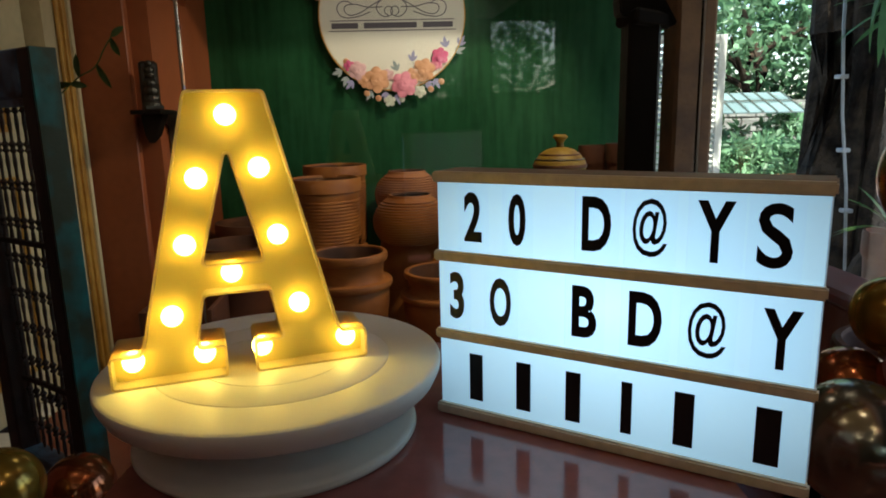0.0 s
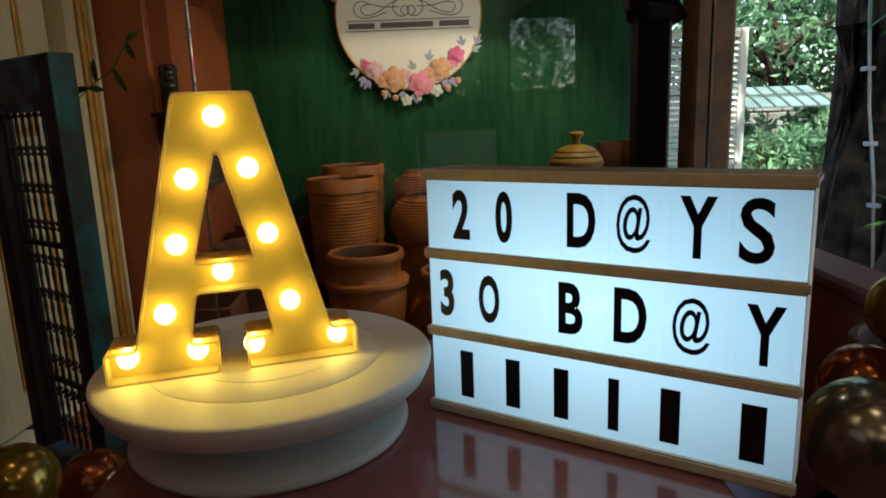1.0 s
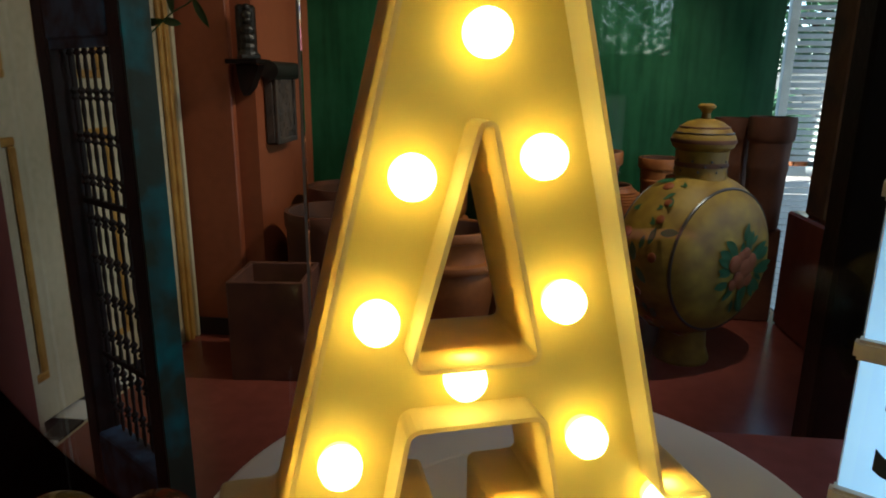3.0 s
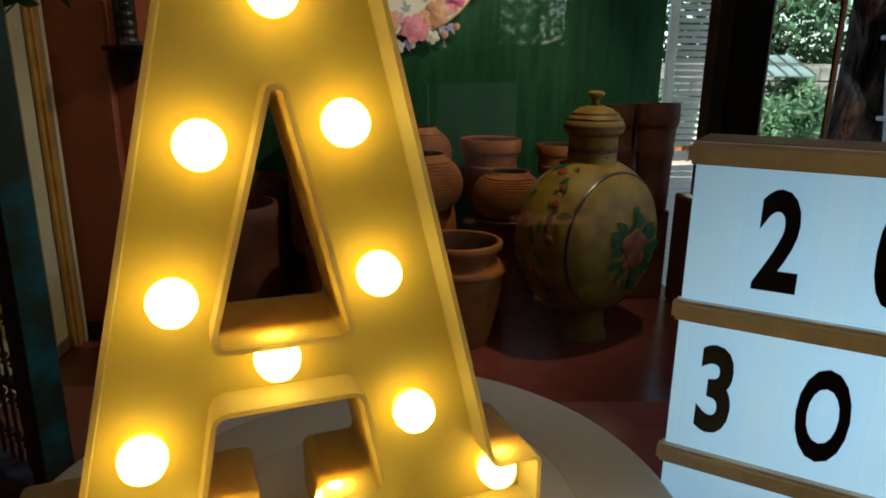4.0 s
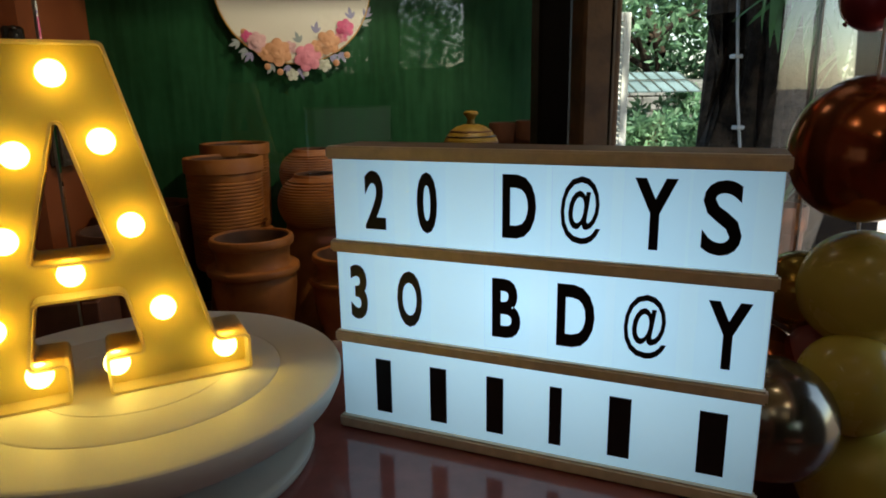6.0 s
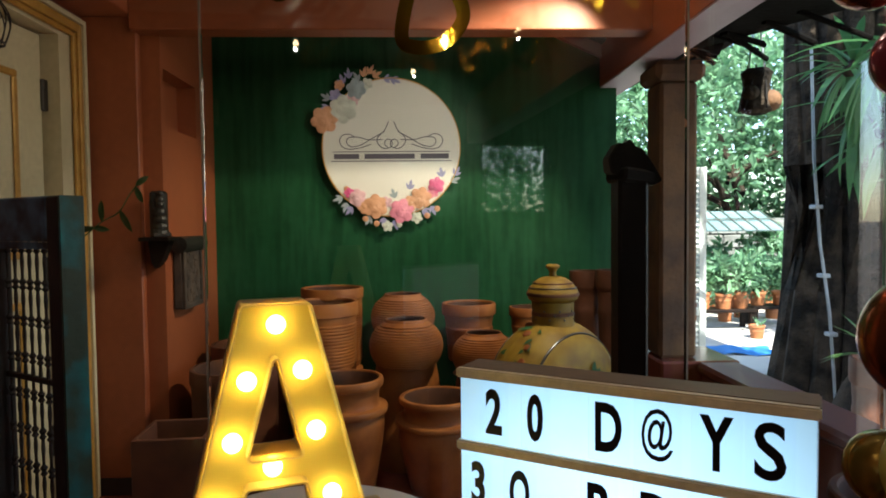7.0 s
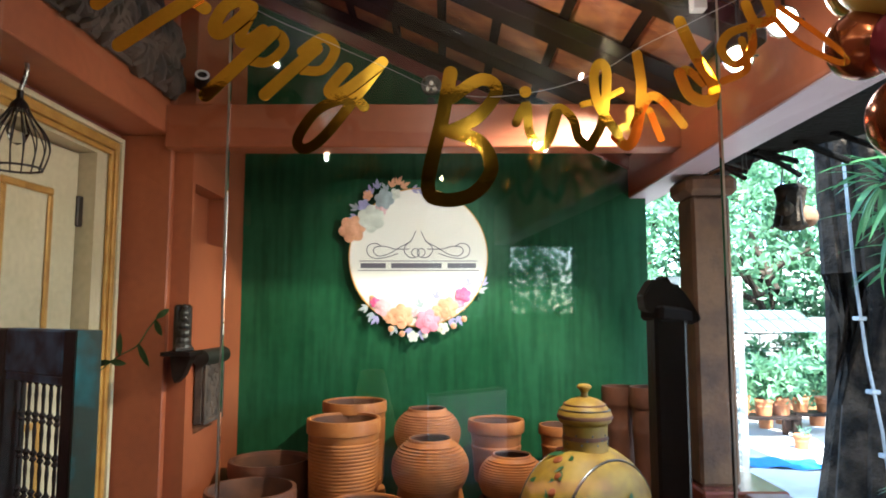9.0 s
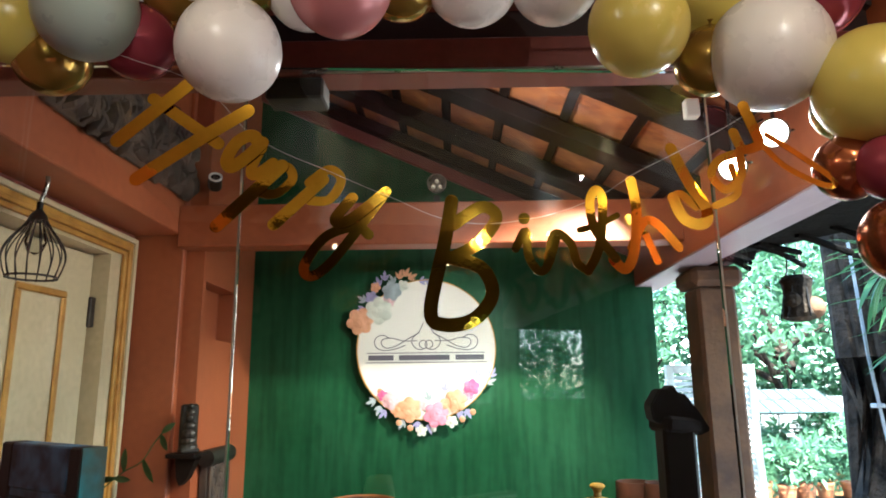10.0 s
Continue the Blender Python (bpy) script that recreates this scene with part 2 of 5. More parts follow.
RED_PALE = mat("lilac_grey_soffit", (0.42, 0.33, 0.36), 0.5, second=(0.36, 0.27, 0.30), scale=3, bump=0.08)
BARK = mat("banyan_bark", (0.055, 0.039, 0.026), 0.9, second=(0.008, 0.006, 0.004), scale=9, fine=45, bump=0.8, dist=0.02, spec=0.15)
PALE_PIPE = mat("grey_pipe", (0.33, 0.35, 0.37), 0.4, scale=10, bump=0.05)
PAVING = mat("pale_paving", (0.46, 0.42, 0.36), 0.8, second=(0.34, 0.30, 0.26), scale=1.5, fine=20, bump=0.3)
BLOCK = mat("grey_stone_block", (0.22, 0.22, 0.20), 0.9, second=(0.10, 0.10, 0.085), scale=4, fine=30, bump=0.5)
GREENHOUSE = mat("pale_roof_sheet", (0.16, 0.23, 0.23), 0.4, second=(0.11, 0.16, 0.16), scale=3, bump=0.1)
SHUTTER = mat("white_shutter_paint", (0.66, 0.66, 0.60), 0.55, second=(0.52, 0.52, 0.46), scale=9, bump=0.15)
BLUE_CLOTH = mat("blue_cloth", (0.02, 0.16, 0.42), 0.7, scale=8, bump=0.2)
EARTH = mat("dark_earth", (0.07, 0.05, 0.035), 0.95, scale=6, bump=0.5)


def leaf_mat(name, a, b):
    m = mat(name, a, 0.45, second=b, scale=2.5, fine=20, bump=0.0, amount=0.9)
    nt = m.node_tree
    bsdf = nt.nodes["Principled BSDF"]
    info = nt.nodes.new("ShaderNodeNewGeometry")
    hue = nt.nodes.new("ShaderNodeHueSaturation")
    rng = nt.nodes.new("ShaderNodeMapRange")
    rng.inputs[3].default_value, rng.inputs[4].default_value = 0.55, 1.5
    nt.links.new(info.outputs["Random Per Island"], rng.inputs[0])
    nt.links.new(rng.outputs[0], hue.inputs["Value"])
    src = bsdf.inputs["Base Color"].links[0].from_socket
    nt.links.new(src, hue.inputs["Color"])
    nt.links.new(hue.outputs[0], bsdf.inputs["Base Color"])
    tl, mx = nt.nodes.new("ShaderNodeBsdfTranslucent"), nt.nodes.new("ShaderNodeMixShader")
    nt.links.new(hue.outputs[0], tl.inputs[0])
    mx.inputs[0].default_value = 0.45
    nt.links.new(bsdf.outputs[0], mx.inputs[1])
    nt.links.new(tl.outputs[0], mx.inputs[2])
    nt.links.new(mx.outputs[0], nt.nodes["Material Output"].inputs[0])
    return m


LEAF_A = leaf_mat("garden_leaf", (0.17, 0.31, 0.16), (0.09, 0.20, 0.10))
LEAF_B = leaf_mat("palm_leaf", (0.11, 0.27, 0.09), (0.05, 0.15, 0.05))
LENS = glow("lamp_lens", (1.0, 0.90, 0.74), 9)
LENS_WARM = glow("warm_bulb", (1.0, 0.70, 0.36), 7)
SHEER = sheet_glass("bulb_glass", (0.85, 0.86, 0.84))
CARD = sheet_glass("clear_film", (0.985, 0.99, 0.995), 1.08)

# ---- building helpers ----


def mesh_of(name, bm, material, smooth=False):
    me = bpy.data.meshes.new(name)
    bm.normal_update()
    if smooth:
        for f in bm.faces:
            f.smooth = True
        for e in bm.edges:
            if len(e.link_faces) == 2 and e.calc_face_angle(0) > 0.55:
                e.smooth = False
    bm.to_mesh(me)
    bm.free()
    for m in material if isinstance(material, (list, tuple)) else [material]:
        me.materials.append(m)
    return me


def part(name, bm, material, parent=None, label="", smooth=False, m=None):
    """Links a bmesh as one mesh object under a thing or a part."""
    ob = new(name, mesh_of(name, bm, material, smooth))
    ob.parent = parent
    if m is not None:
        ob.matrix_basis = m
    return tagged(ob, label) if label else ob


def thing(name, label, category, m=None, group="", kind=""):
    ob = new(name)
    ob.empty_display_size = 0.05
    ob.matrix_basis = m or Matrix()
    return tagged(ob, label, category, group, kind)


def solid(name, bm, material, label, category="", m=None, group="", kind="", smooth=False):
    return tagged(part(name, bm, material, None, "", smooth, m), label, category, group, kind)


def box(x0, x1, y0, y1, z0, z1, bevel=0.0, bm=None, segs=1):
    own = bm is None
    b = bmesh.new()
    bmesh.ops.create_cube(b, size=1)
    for v in b.verts:
        v.co = Vector(((x0 + x1) / 2 + v.co.x * (x1 - x0), (y0 + y1) / 2 + v.co.y * (y1 - y0), (z0 + z1) / 2 + v.co.z * (z1 - z0)))
    if bevel:
        bmesh.ops.bevel(b, geom=b.edges[:], offset=bevel, segments=segs, affect="EDGES")
    if own:
        return b
    join(bm, b)
    return bm


def join(bm, other, m=None):
    """Adds other to bm, and frees it."""
    if m is not None:
        bmesh.ops.transform(other, matrix=m, verts=other.verts)
    me = bpy.data.meshes.new("tmp")
    other.to_mesh(me)
    other.free()
    bm.from_mesh(me)
    bpy.data.meshes.remove(me)
    return bm


def lathe(profile, segs=48, wobble=0.0, seed=0, caps=True):
    """Turns a profile of (radius, height) pairs round z."""
    bm = bmesh.new()
    rnd = random.Random(seed)
    ph = rnd.uniform(0, 6)
    rings = []
    for r, z in profile:
        ring = []
        for i in range(segs):
            a = 2 * math.pi * i / segs
            q = r * (1 + wobble * math.sin(2 * a + ph + z * 9))
            ring.append(bm.verts.new((q * math.cos(a), q * math.sin(a), z)))
        rings.append(ring)
    for a, b in zip(rings, rings[1:]):
        for i in range(segs):
            j = (i + 1) % segs
            bm.faces.new((a[i], a[j], b[j], b[i]))
    for ring, flip in ((rings[0], True), (rings[-1], False)) if caps else ():
        bm.faces.new(ring[::-1] if flip else ring)
    bmesh.ops.recalc_face_normals(bm, faces=bm.faces)
    return bm


def ball(r, u=20, v=12):
    b = bmesh.new()
    bmesh.ops.create_uvsphere(b, u_segments=u, v_segments=v, radius=r)
    return b


def rod(a, b, r, segs=8):
    a, b = Vector(a), Vector(b)
    bm = bmesh.new()
    bmesh.ops.create_cone(bm, cap_ends=True, segments=segs, radius1=r, radius2=r, depth=(b - a).length)
    m = Matrix.Translation((a + b) / 2) @ (b - a).to_track_quat("Z", "Y").to_matrix().to_4x4()
    bmesh.ops.transform(bm, matrix=m, verts=bm.verts)
    return bm


def outline(points, depth, bevel=0.0):
    """A flat outline in x and z, given depth along y, from y = 0 backwards."""
    bm = bmesh.new()
    f = bm.faces.new([bm.verts.new((x, 0, z)) for x, z in points])
    ret = bmesh.ops.extrude_face_region(bm, geom=[f])
    bmesh.ops.translate(bm, vec=(0, depth, 0), verts=[e for e in ret["geom"] if isinstance(e, bmesh.types.BMVert)])
    bmesh.ops.recalc_face_normals(bm, faces=bm.faces)
    if bevel:
        bmesh.ops.bevel(bm, geom=bm.edges[:], offset=bevel, segments=2, affect="EDGES")
    return bm


def strokes(lines, width, thick, res=6, cyclic=False):
    """Rounded flat ribbons along lines of (x, z) points, as a bmesh in the xz plane."""
    data = bpy.data.curves.new("stroke", "CURVE")
    data.dimensions, data.bevel_depth, data.bevel_resolution, data.use_fill_caps, data.resolution_u = "3D", width / 2, 3, True, res
    for line in lines:
        sp = data.splines.new("BEZIER")
        sp.bezier_points.add(len(line) - 1)
        sp.use_cyclic_u = cyclic
        for p, (x, z) in zip(sp.bezier_points, line):
            p.co = (x, 0, z)
            p.handle_left_type = p.handle_right_type = "AUTO"
    ob = bpy.data.objects.new("stroke", data)
    me = bpy.data.meshes.new_from_object(ob)
    bm = bmesh.new()
    bm.from_mesh(me)
    bpy.data.objects.remove(ob)
    bpy.data.curves.remove(data)
    bpy.data.meshes.remove(me)
    for line in lines:
        if not cyclic:
            for x, z in (line[0], line[-1]):
                join(bm, ball(width / 2, 12, 8), Matrix.Translation((x, 0, z)))
    bmesh.ops.transform(bm, matrix=Matrix.Diagonal((1, thick / width, 1, 1)), verts=bm.verts)
    return bm


def text_mesh(body, w, h, depth):
    """Characters of the built-in font as a bmesh in the xz plane, w wide and h high, from the lower left corner."""
    data = bpy.data.curves.new("text", "FONT")
    data.body, data.extrude, data.resolution_u, data.offset = body, 0.01, 4, {"@": 0.008, "S": 0.018}.get(body, 0.032)
    ob = bpy.data.objects.new("text", data)
    me = bpy.data.meshes.new_from_object(ob)
    bm = bmesh.new()
    bm.from_mesh(me)
    bpy.data.objects.remove(ob)
    bpy.data.curves.remove(data)
    bpy.data.meshes.remove(me)
    xs, ys = [v.co.x for v in bm.verts], [v.co.y for v in bm.verts]
    x0, y0, sx, sy = min(xs), min(ys), w / (max(xs) - min(xs)), h / (max(ys) - min(ys))
    for v in bm.verts:
        v.co = Vector(((v.co.x - x0) * sx, -v.co.z / 0.01 * depth / 2, (v.co.y - y0) * sy))
    bmesh.ops.recalc_face_normals(bm, faces=bm.faces)
    return bm


def ribbon(points, width, thick, y0=0.0, n=7):
    """A flat strip with rounded ends along a smooth line of (x, z) points; it rises slightly in y so that it never lies in its own plane."""
    pts = [Vector(p) for p in points]
    line = []
    for i in range(len(pts) - 1):
        a, b, c, d = (pts[max(0, min(len(pts) - 1, i + k))] for k in (-1, 0, 1, 2))
        for k in range(n):
            t = k / n
            line.append(0.5 * (2 * b + (c - a) * t + (2 * a - 5 * b + 4 * c - d) * t * t + (3 * b - a - 3 * c + d) * t ** 3))
    line.append(pts[-1])
    rows = []
    first, last = (line[1] - line[0]).normalized(), (line[-1] - line[-2]).normalized()
    for k in range(5):
        s = math.pi / 2 * (k + 0.15) / 5
        rows.append((line[0] - first * math.cos(s) * width / 2, first, math.sin(s)))
    for i, p in enumerate(line):
        d = (line[min(i + 1, len(line) - 1)] - line[max(i - 1, 0)]).normalized()
        rows.append((p, d, 1.0))
    for k in range(5):
        s = math.pi / 2 * (k + 1) / 5.2
        rows.append((line[-1] + last * math.sin(s) * width / 2, last, math.cos(s)))
    bm = bmesh.new()
    rings = []
    for i, (p, d, w) in enumerate(rows):
        side = Vector((-d.y, d.x)) * width / 2 * w
        y = y0 - 0.0009 * i / len(rows)
        l, r = p + side, p - side
        rings.append([bm.verts.new(c) for c in ((l.x, y, l.y), (r.x, y, r.y), (r.x, y + thick, r.y), (l.x, y + thick, l.y))])
    for a, b in zip(rings, rings[1:]):
        for k in range(4):
            bm.faces.new((a[k], a[(k + 1) % 4], b[(k + 1) % 4], b[k]))
    bm.faces.new(rings[0])
    bm.faces.new(rings[-1][::-1])
    bmesh.ops.recalc_face_normals(bm, faces=bm.faces)
    return bm

# ---- the building ----
F, T = 0.15, 0.7405
FLOOR = (FULL @ Vector((0, 0, F))).z
WALL = 2.93


def setting(name, bm, material, label, category, smooth=False):
    return solid(name, bm, material, label, category, kind="structure", smooth=smooth)


setting("floor", box(-1.17, 0.93, -2.6, 3.1, F - 0.1, F), FLOOR_RED, "polished red oxide cement floor", "floor")
wall = box(-1.3, 0.875, WALL, WALL + 0.15, F, 3.05)
setting("wall_back", wall, GREEN, "glossy dark green painted wall with streaks", "wall")
setting("pillar", box(-1.45, -0.99, 2.3, 2.334, F, 2.85, 0.004), RED, "red oxide painted corner pillar", "pillar")
# left wall behind the pillar, with a dark niche near its top
lw = bmesh.new()
for y0, y1, z0, z1 in ((2.335, WALL, F, 1.45), (2.335, WALL, 1.655, 3.0), (2.335, 2.36, 1.45, 1.655), (2.70, WALL, 1.45, 1.655)):
    box(-1.0, -0.925, y0, y1, z0, z1, bm=lw)
box(-1.2, -1.0, 2.335, WALL, F, 3.0, bm=lw)
setting("wall_left", lw, RED, "red oxide painted wall with a recessed niche", "wall")
setting("skirting", box(-1.172, -0.984, 2.292, 2.31, F, F + 0.06), INK, "black painted skirting at the pillar foot", "skirting")
# wall with the doorway
dw = bmesh.new()
for y0, y1, z0, z1 in ((-2.6, 1.53, F, 1.814), (1.53, 2.3, 1.745, 1.814), (2.27, 2.3, F, 1.745)):
    box(-1.32, -1.172, y0, y1, z0, z1, bm=dw)
setting("wall_door", dw, MAROON, "dark red painted wall round the doorway", "wall")
setting("beam_left", box(-1.35, -1.0, -2.6, 2.3, 1.815, 2.6, 0.004), RED, "red oxide painted beam above the doorway", "beam")
setting("beam_main", box(-1.0, 0.80, 2.26, 2.357, 1.763, 1.917, 0.004), RED, "red oxide painted cross beam", "beam")
setting("beam_right", box(0.80, 0.935, -2.6, 3.1, 1.704, 2.0, 0.002), RED, "red oxide painted eaves beam", "beam")
# thin slab that makes the beam's underside paler than its sides
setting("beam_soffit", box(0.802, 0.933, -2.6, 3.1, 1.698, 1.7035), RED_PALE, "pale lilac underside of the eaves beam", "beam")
ub = box(-1.0, 0.80, 1.16, 1.235, 1.857, 1.93, 0.003)
setting("beam_front", ub, MAROON, "maroon beam above the glass with a raised fillet", "beam")
setting("wall_gable", box(-1.35, 0.80, 1.17, 1.23, 1.931, 2.95), DARK_CEIL, "dark boarded gable above the beam", "wall")
setting("trim", box(-0.30, 0.80, 1.152, 1.159, 1.857, 1.861), STEEL, "thin shiny metal strip along the beam", "trim")
setting("duct", box(-0.375, -0.262, 1.165, 1.232, 1.812, 1.8555, 0.004), IRON, "black box fixed to the beam", "box")
# unseen ceiling: cream part sized for the foil's bright reflection, rear kept dark
setting("ceiling", box(-1.35, 1.7, -0.60, 0.70, 1.99, 2.1), PLASTER, "cream plaster ceiling panel of the front room", "ceiling")
setting("ceiling_rear", box(-1.35, 1.7, -2.6, -0.60, 1.985, 2.1), DARK_CEIL, "dark boarded ceiling of the front room", "ceiling")
setting("ceiling_edge", box(-1.35, 1.7, 0.70, 1.16, 1.985, 2.1), MAROON, "dark red strip of ceiling along the beam", "ceiling")
# flat sheet added below the battens; its darkness is in the colour
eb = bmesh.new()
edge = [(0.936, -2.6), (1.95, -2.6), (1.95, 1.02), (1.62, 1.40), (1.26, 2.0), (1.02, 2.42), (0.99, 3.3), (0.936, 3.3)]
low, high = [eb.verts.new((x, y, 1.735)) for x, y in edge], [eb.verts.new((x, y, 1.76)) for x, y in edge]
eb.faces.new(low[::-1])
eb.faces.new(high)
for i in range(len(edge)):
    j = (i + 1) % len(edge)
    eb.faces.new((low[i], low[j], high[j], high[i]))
setting("eaves_board", eb, EAVES_BLACK, "near-black sheet closing the eaves from below", "eaves")
# unseen walls, made dark so that glass and foil reflect little light
wb = bmesh.new()
for x0, x1, z0, z1 in ((-1.35, 0.30, 0.05, 2.1), (0.30, 0.72, 0.05, 1.15), (0.30, 0.72, 1.60, 2.1), (0.92, 1.45, 0.05, 1.18), (0.92, 1.45, 1.70, 2.1), (0.72, 0.92, 0.05, 2.1), (1.45, 1.7, 0.05, 2.1)):
    box(x0, x1, -2.75, -2.6, z0, z1, bm=wb)
setting("wall_behind", wb, DARK_CEIL, "unseen dark wall with two open windows", "wall")
setting("wall_side", box(1.55, 1.7, -2.6, 0.2, F - 0.1, 2.1), DARK_CEIL, "unseen plain dark wall", "wall")
setting("floor_front", box(0.93, 1.7, -2.6, 1.1, F - 0.1, F), FLOOR_RED, "polished red oxide cement floor", "floor")

# parapet and stone column on the garden side
setting("parapet", box(0.87, 1.17, 2.36, 2.66, F, 0.572, 0.008), FLOOR_RED, "red polished cement plinth under the column", "plinth")
pp = bmesh.new()
box(1.02, 1.14, 1.15, 2.36, F, 0.525, 0.006, bm=pp)
box(1.0, 1.16, 1.15, 2.36, 0.529, 0.57, 0.012, bm=pp)
setting("parapet_garden", pp, MAROON, "low dark red polished parapet", "parapet")
column = thing("stone_column", "rough brown stone column with a wide capital", "column", pose(0.95, 2.5, 0.572))
part("shaft", box(-0.062, 0.082, -0.075, 0.075, 0.0, 1.05, 0.012), STONE, column)
part("capital", box(-0.085, 0.105, -0.105, 0.105, 1.05, 1.124, 0.02), STONE, column)

# roof over the display: planks, rafters and tiles, falling to the garden side
SLOPE = math.atan(0.46)


def on_roof(u, y, up):
    """u metres down the slope from x = -1.0, up metres above the rafters' underside."""
    return (-1.0 + u * math.cos(SLOPE) + up * math.sin(SLOPE), y, 2.71 - u * math.sin(SLOPE) + up * math.cos(SLOPE))


roof = thing("roof", "tiled roof on dark wooden rafters, seen from below", "roof", kind="structure")
turn = Matrix.Rotation(SLOPE, 4, "Y")


def roof_piece(name, u0, u1, y0, y1, up0, up1, material, mesh=None):
    ob = part(name, box(0, u1 - u0, 0, y1 - y0, 0, up1 - up0, 0.003), material, roof) if mesh is None else new(name, mesh)
    ob.parent = roof
    ob.matrix_basis = Matrix.Translation(on_roof(u0, y0, up0)) @ turn
    return ob


for y in (1.24, 1.645, 2.07, 2.475, 2.83):
    roof_piece("rafter", 0, 2.35, y, y + (0.11 if y < 2.7 else 0.07), 0, 0.05, ROOF_WOOD)
for i in range(11):
    roof_piece("batten", 0.138 + i * 0.22, 0.172 + i * 0.22, 1.2, 2.93, 0.0505, 0.066, ROOF_WOOD)
tile = None
for i in range(11):
    for j in range(7):
        ob = roof_piece("tile", i * 0.22 - 0.06, i * 0.22 + 0.158, 1.2 + j * 0.25, 1.445 + j * 0.25, 0.067 + 0.004 * (j % 2), 0.083, ROOF_TILE, tile)
        tile = ob.data
roof_piece("verge_board", 0, 2.2, 2.905, 2.928, -0.05, 0.06, MAROON)
roof_piece("top_sheet", -0.5, 2.4, 1.15, 3.1, 0.085, 0.10, DARK_CEIL)
setting("ceiling_left", box(-1.45, -0.98, 1.1, 3.1, 2.84, 2.9), DARK_CEIL, "dark boards closing the roof", "ceiling")

# ---- glass wall ----
GY = 1.15
gturn = pose(0.0, GY, 0, 0, 0, 3.4)
for n, (a, b) in enumerate(((-1.0, -0.399), (-0.395, 0.470), (0.474, 0.868), (0.872, 1.05))):
    pane = part("glass_pane", box(a, b, -0.004, 0.004, F, 1.855), GLASS, None, "", False, gturn)
    tagged(pane, "tall frameless clear glass pane, joined edge to edge", "glass", "glass wall panes", "structure")
    pane.visible_shadow = False
for x in (-0.397, 0.472, 0.870):
    setting("glass_joint", box(x - 0.0019, x + 0.0019, -0.0045, 0.0045, F, 1.855), GLASS_EDGE, "polished edge joint between two glass panes", "glass edge").matrix_basis = gturn

# ---- door ----
door = thing("door_1", "cream panelled door with gilt mouldings, standing ajar", "door", pose(-1.245, 2.145, F), kind="structure")
leaf = part("leaf", box(-0.02, 0.02, -0.76, -0.005, 0.01, 1.56, 0.003), PLASTER, door, m=pose(0, 0, 0, 0, 0, -4))
for y0, y1, z0, z1 in ((-0.35, -0.13, 0.12, 0.72), (-0.35, -0.13, 0.85, 1.42), (-0.70, -0.46, 0.12, 0.72), (-0.70, -0.46, 0.85, 1.42)):
    fr = bmesh.new()
    for b in ((y0, y1, z0, z0 + 0.022), (y0, y1, z1 - 0.022, z1), (y0, y0 + 0.022, z0 + 0.022, z1 - 0.022), (y1 - 0.022, y1, z0 + 0.022, z1 - 0.022)):
        box(0.0205, 0.03, *b, 0.004, bm=fr)
    part("moulding", fr, GOLD_TRIM, leaf, "gilt panel moulding")
for z in (0.2, 0.75, 1.32):
    part("hinge", box(0.0, 0.03, -0.012, 0.025, z, z + 0.10, 0.003), BRONZE, leaf, "dark iron hinge")
jamb = thing("door_frame", "cream door frame with ribbed gilt architrave", "door frame", pose(-1.172, 0, F), kind="structure")
part("jamb_right", box(-0.12, -0.004, 2.155, 2.268, 0, 1.594), PLASTER, jamb)
part("jamb_left", box(-0.12, -0.004, 1.532, 1.55, 0, 1.594), PLASTER, jamb)
part("head", box(-0.12, -0.004, 1.55, 2.155, 1.568, 1.594), PLASTER, jamb)
for i, (w0, w1, d, m) in enumerate(((0.0, 0.016, 0.012, GOLD_TRIM), (0.017, 0.030, 0.020, GOLD_TRIM), (0.031, 0.05, 0.014, GOLD_TRIM), (0.051, 0.068, 0.022, PLASTER))):
    part("architrave", box(0.0, d, 2.219 + w0, 2.219 + w1, 0, 1.577 + w1, 0.002), m, jamb, "ribbed upright trim")
    part("architrave", box(0.0, d, 1.54, 2.219 + w0, 1.577 + w0, 1.577 + w1, 0.002), m, jamb, "ribbed head trim")

# room beyond the doorway
setting("wall_beyond", box(-2.3, -2.2, 0.6, 3.2, F, 2.6), GREEN, "green wall beyond the doorway", "wall")
setting("wall_beyond_end", box(-2.3, -1.45, 3.1, 3.2, F, 2.6), PLASTER, "cream wall beyond the doorway", "wall")
setting("wall_beyond_near", box(-2.3, -1.32, 0.5, 0.6, F, 2.6), PLASTER, "cream wall beyond the doorway", "wall")
setting("ceiling_beyond", box(-2.3, -1.3, 0.5, 3.2, 2.3, 2.4), PLASTER, "pale ceiling beyond the doorway", "ceiling")
tilef = thing("floor_tiled", "black and white patterned tile floor", "floor", kind="structure")
part("bed", box(-2.3, -1.172, 0.5, 3.2, F - 0.1, F - 0.008), PLASTER, tilef)
tw, tb = (part("floor_tile", box(-0.049, 0.049, -0.049, 0.049, 0, 0.007, 0.0015), m, tilef) for m in (SIGN_FACE, INK))
for i in range(9):
    for j in range(14):
        src = tw if (i + j) % 2 else tb
        ob = src if (i, j) in ((0, 0), (0, 1)) else new("floor_tile", src.data)
        ob.parent = tilef
        ob.matrix_basis = pose(-1.235 - 0.1 * i, 1.05 + 0.1 * j, F - 0.0075)

# ---- table, turntable, letter, light box ----
table = thing("table", "table with a polished red painted top", "table", pose(0, 0, FLOOR))
part("tabletop", box(-0.25, 0.226, 0.10, 0.786, T - FLOOR - 0.03, T - FLOOR, 0.006, segs=2), TABLE_RED, table)
part("apron", box(-0.22, 0.19, 0.14, 0.74, T - FLOOR - 0.11, T - FLOOR - 0.031), MAROON, table)
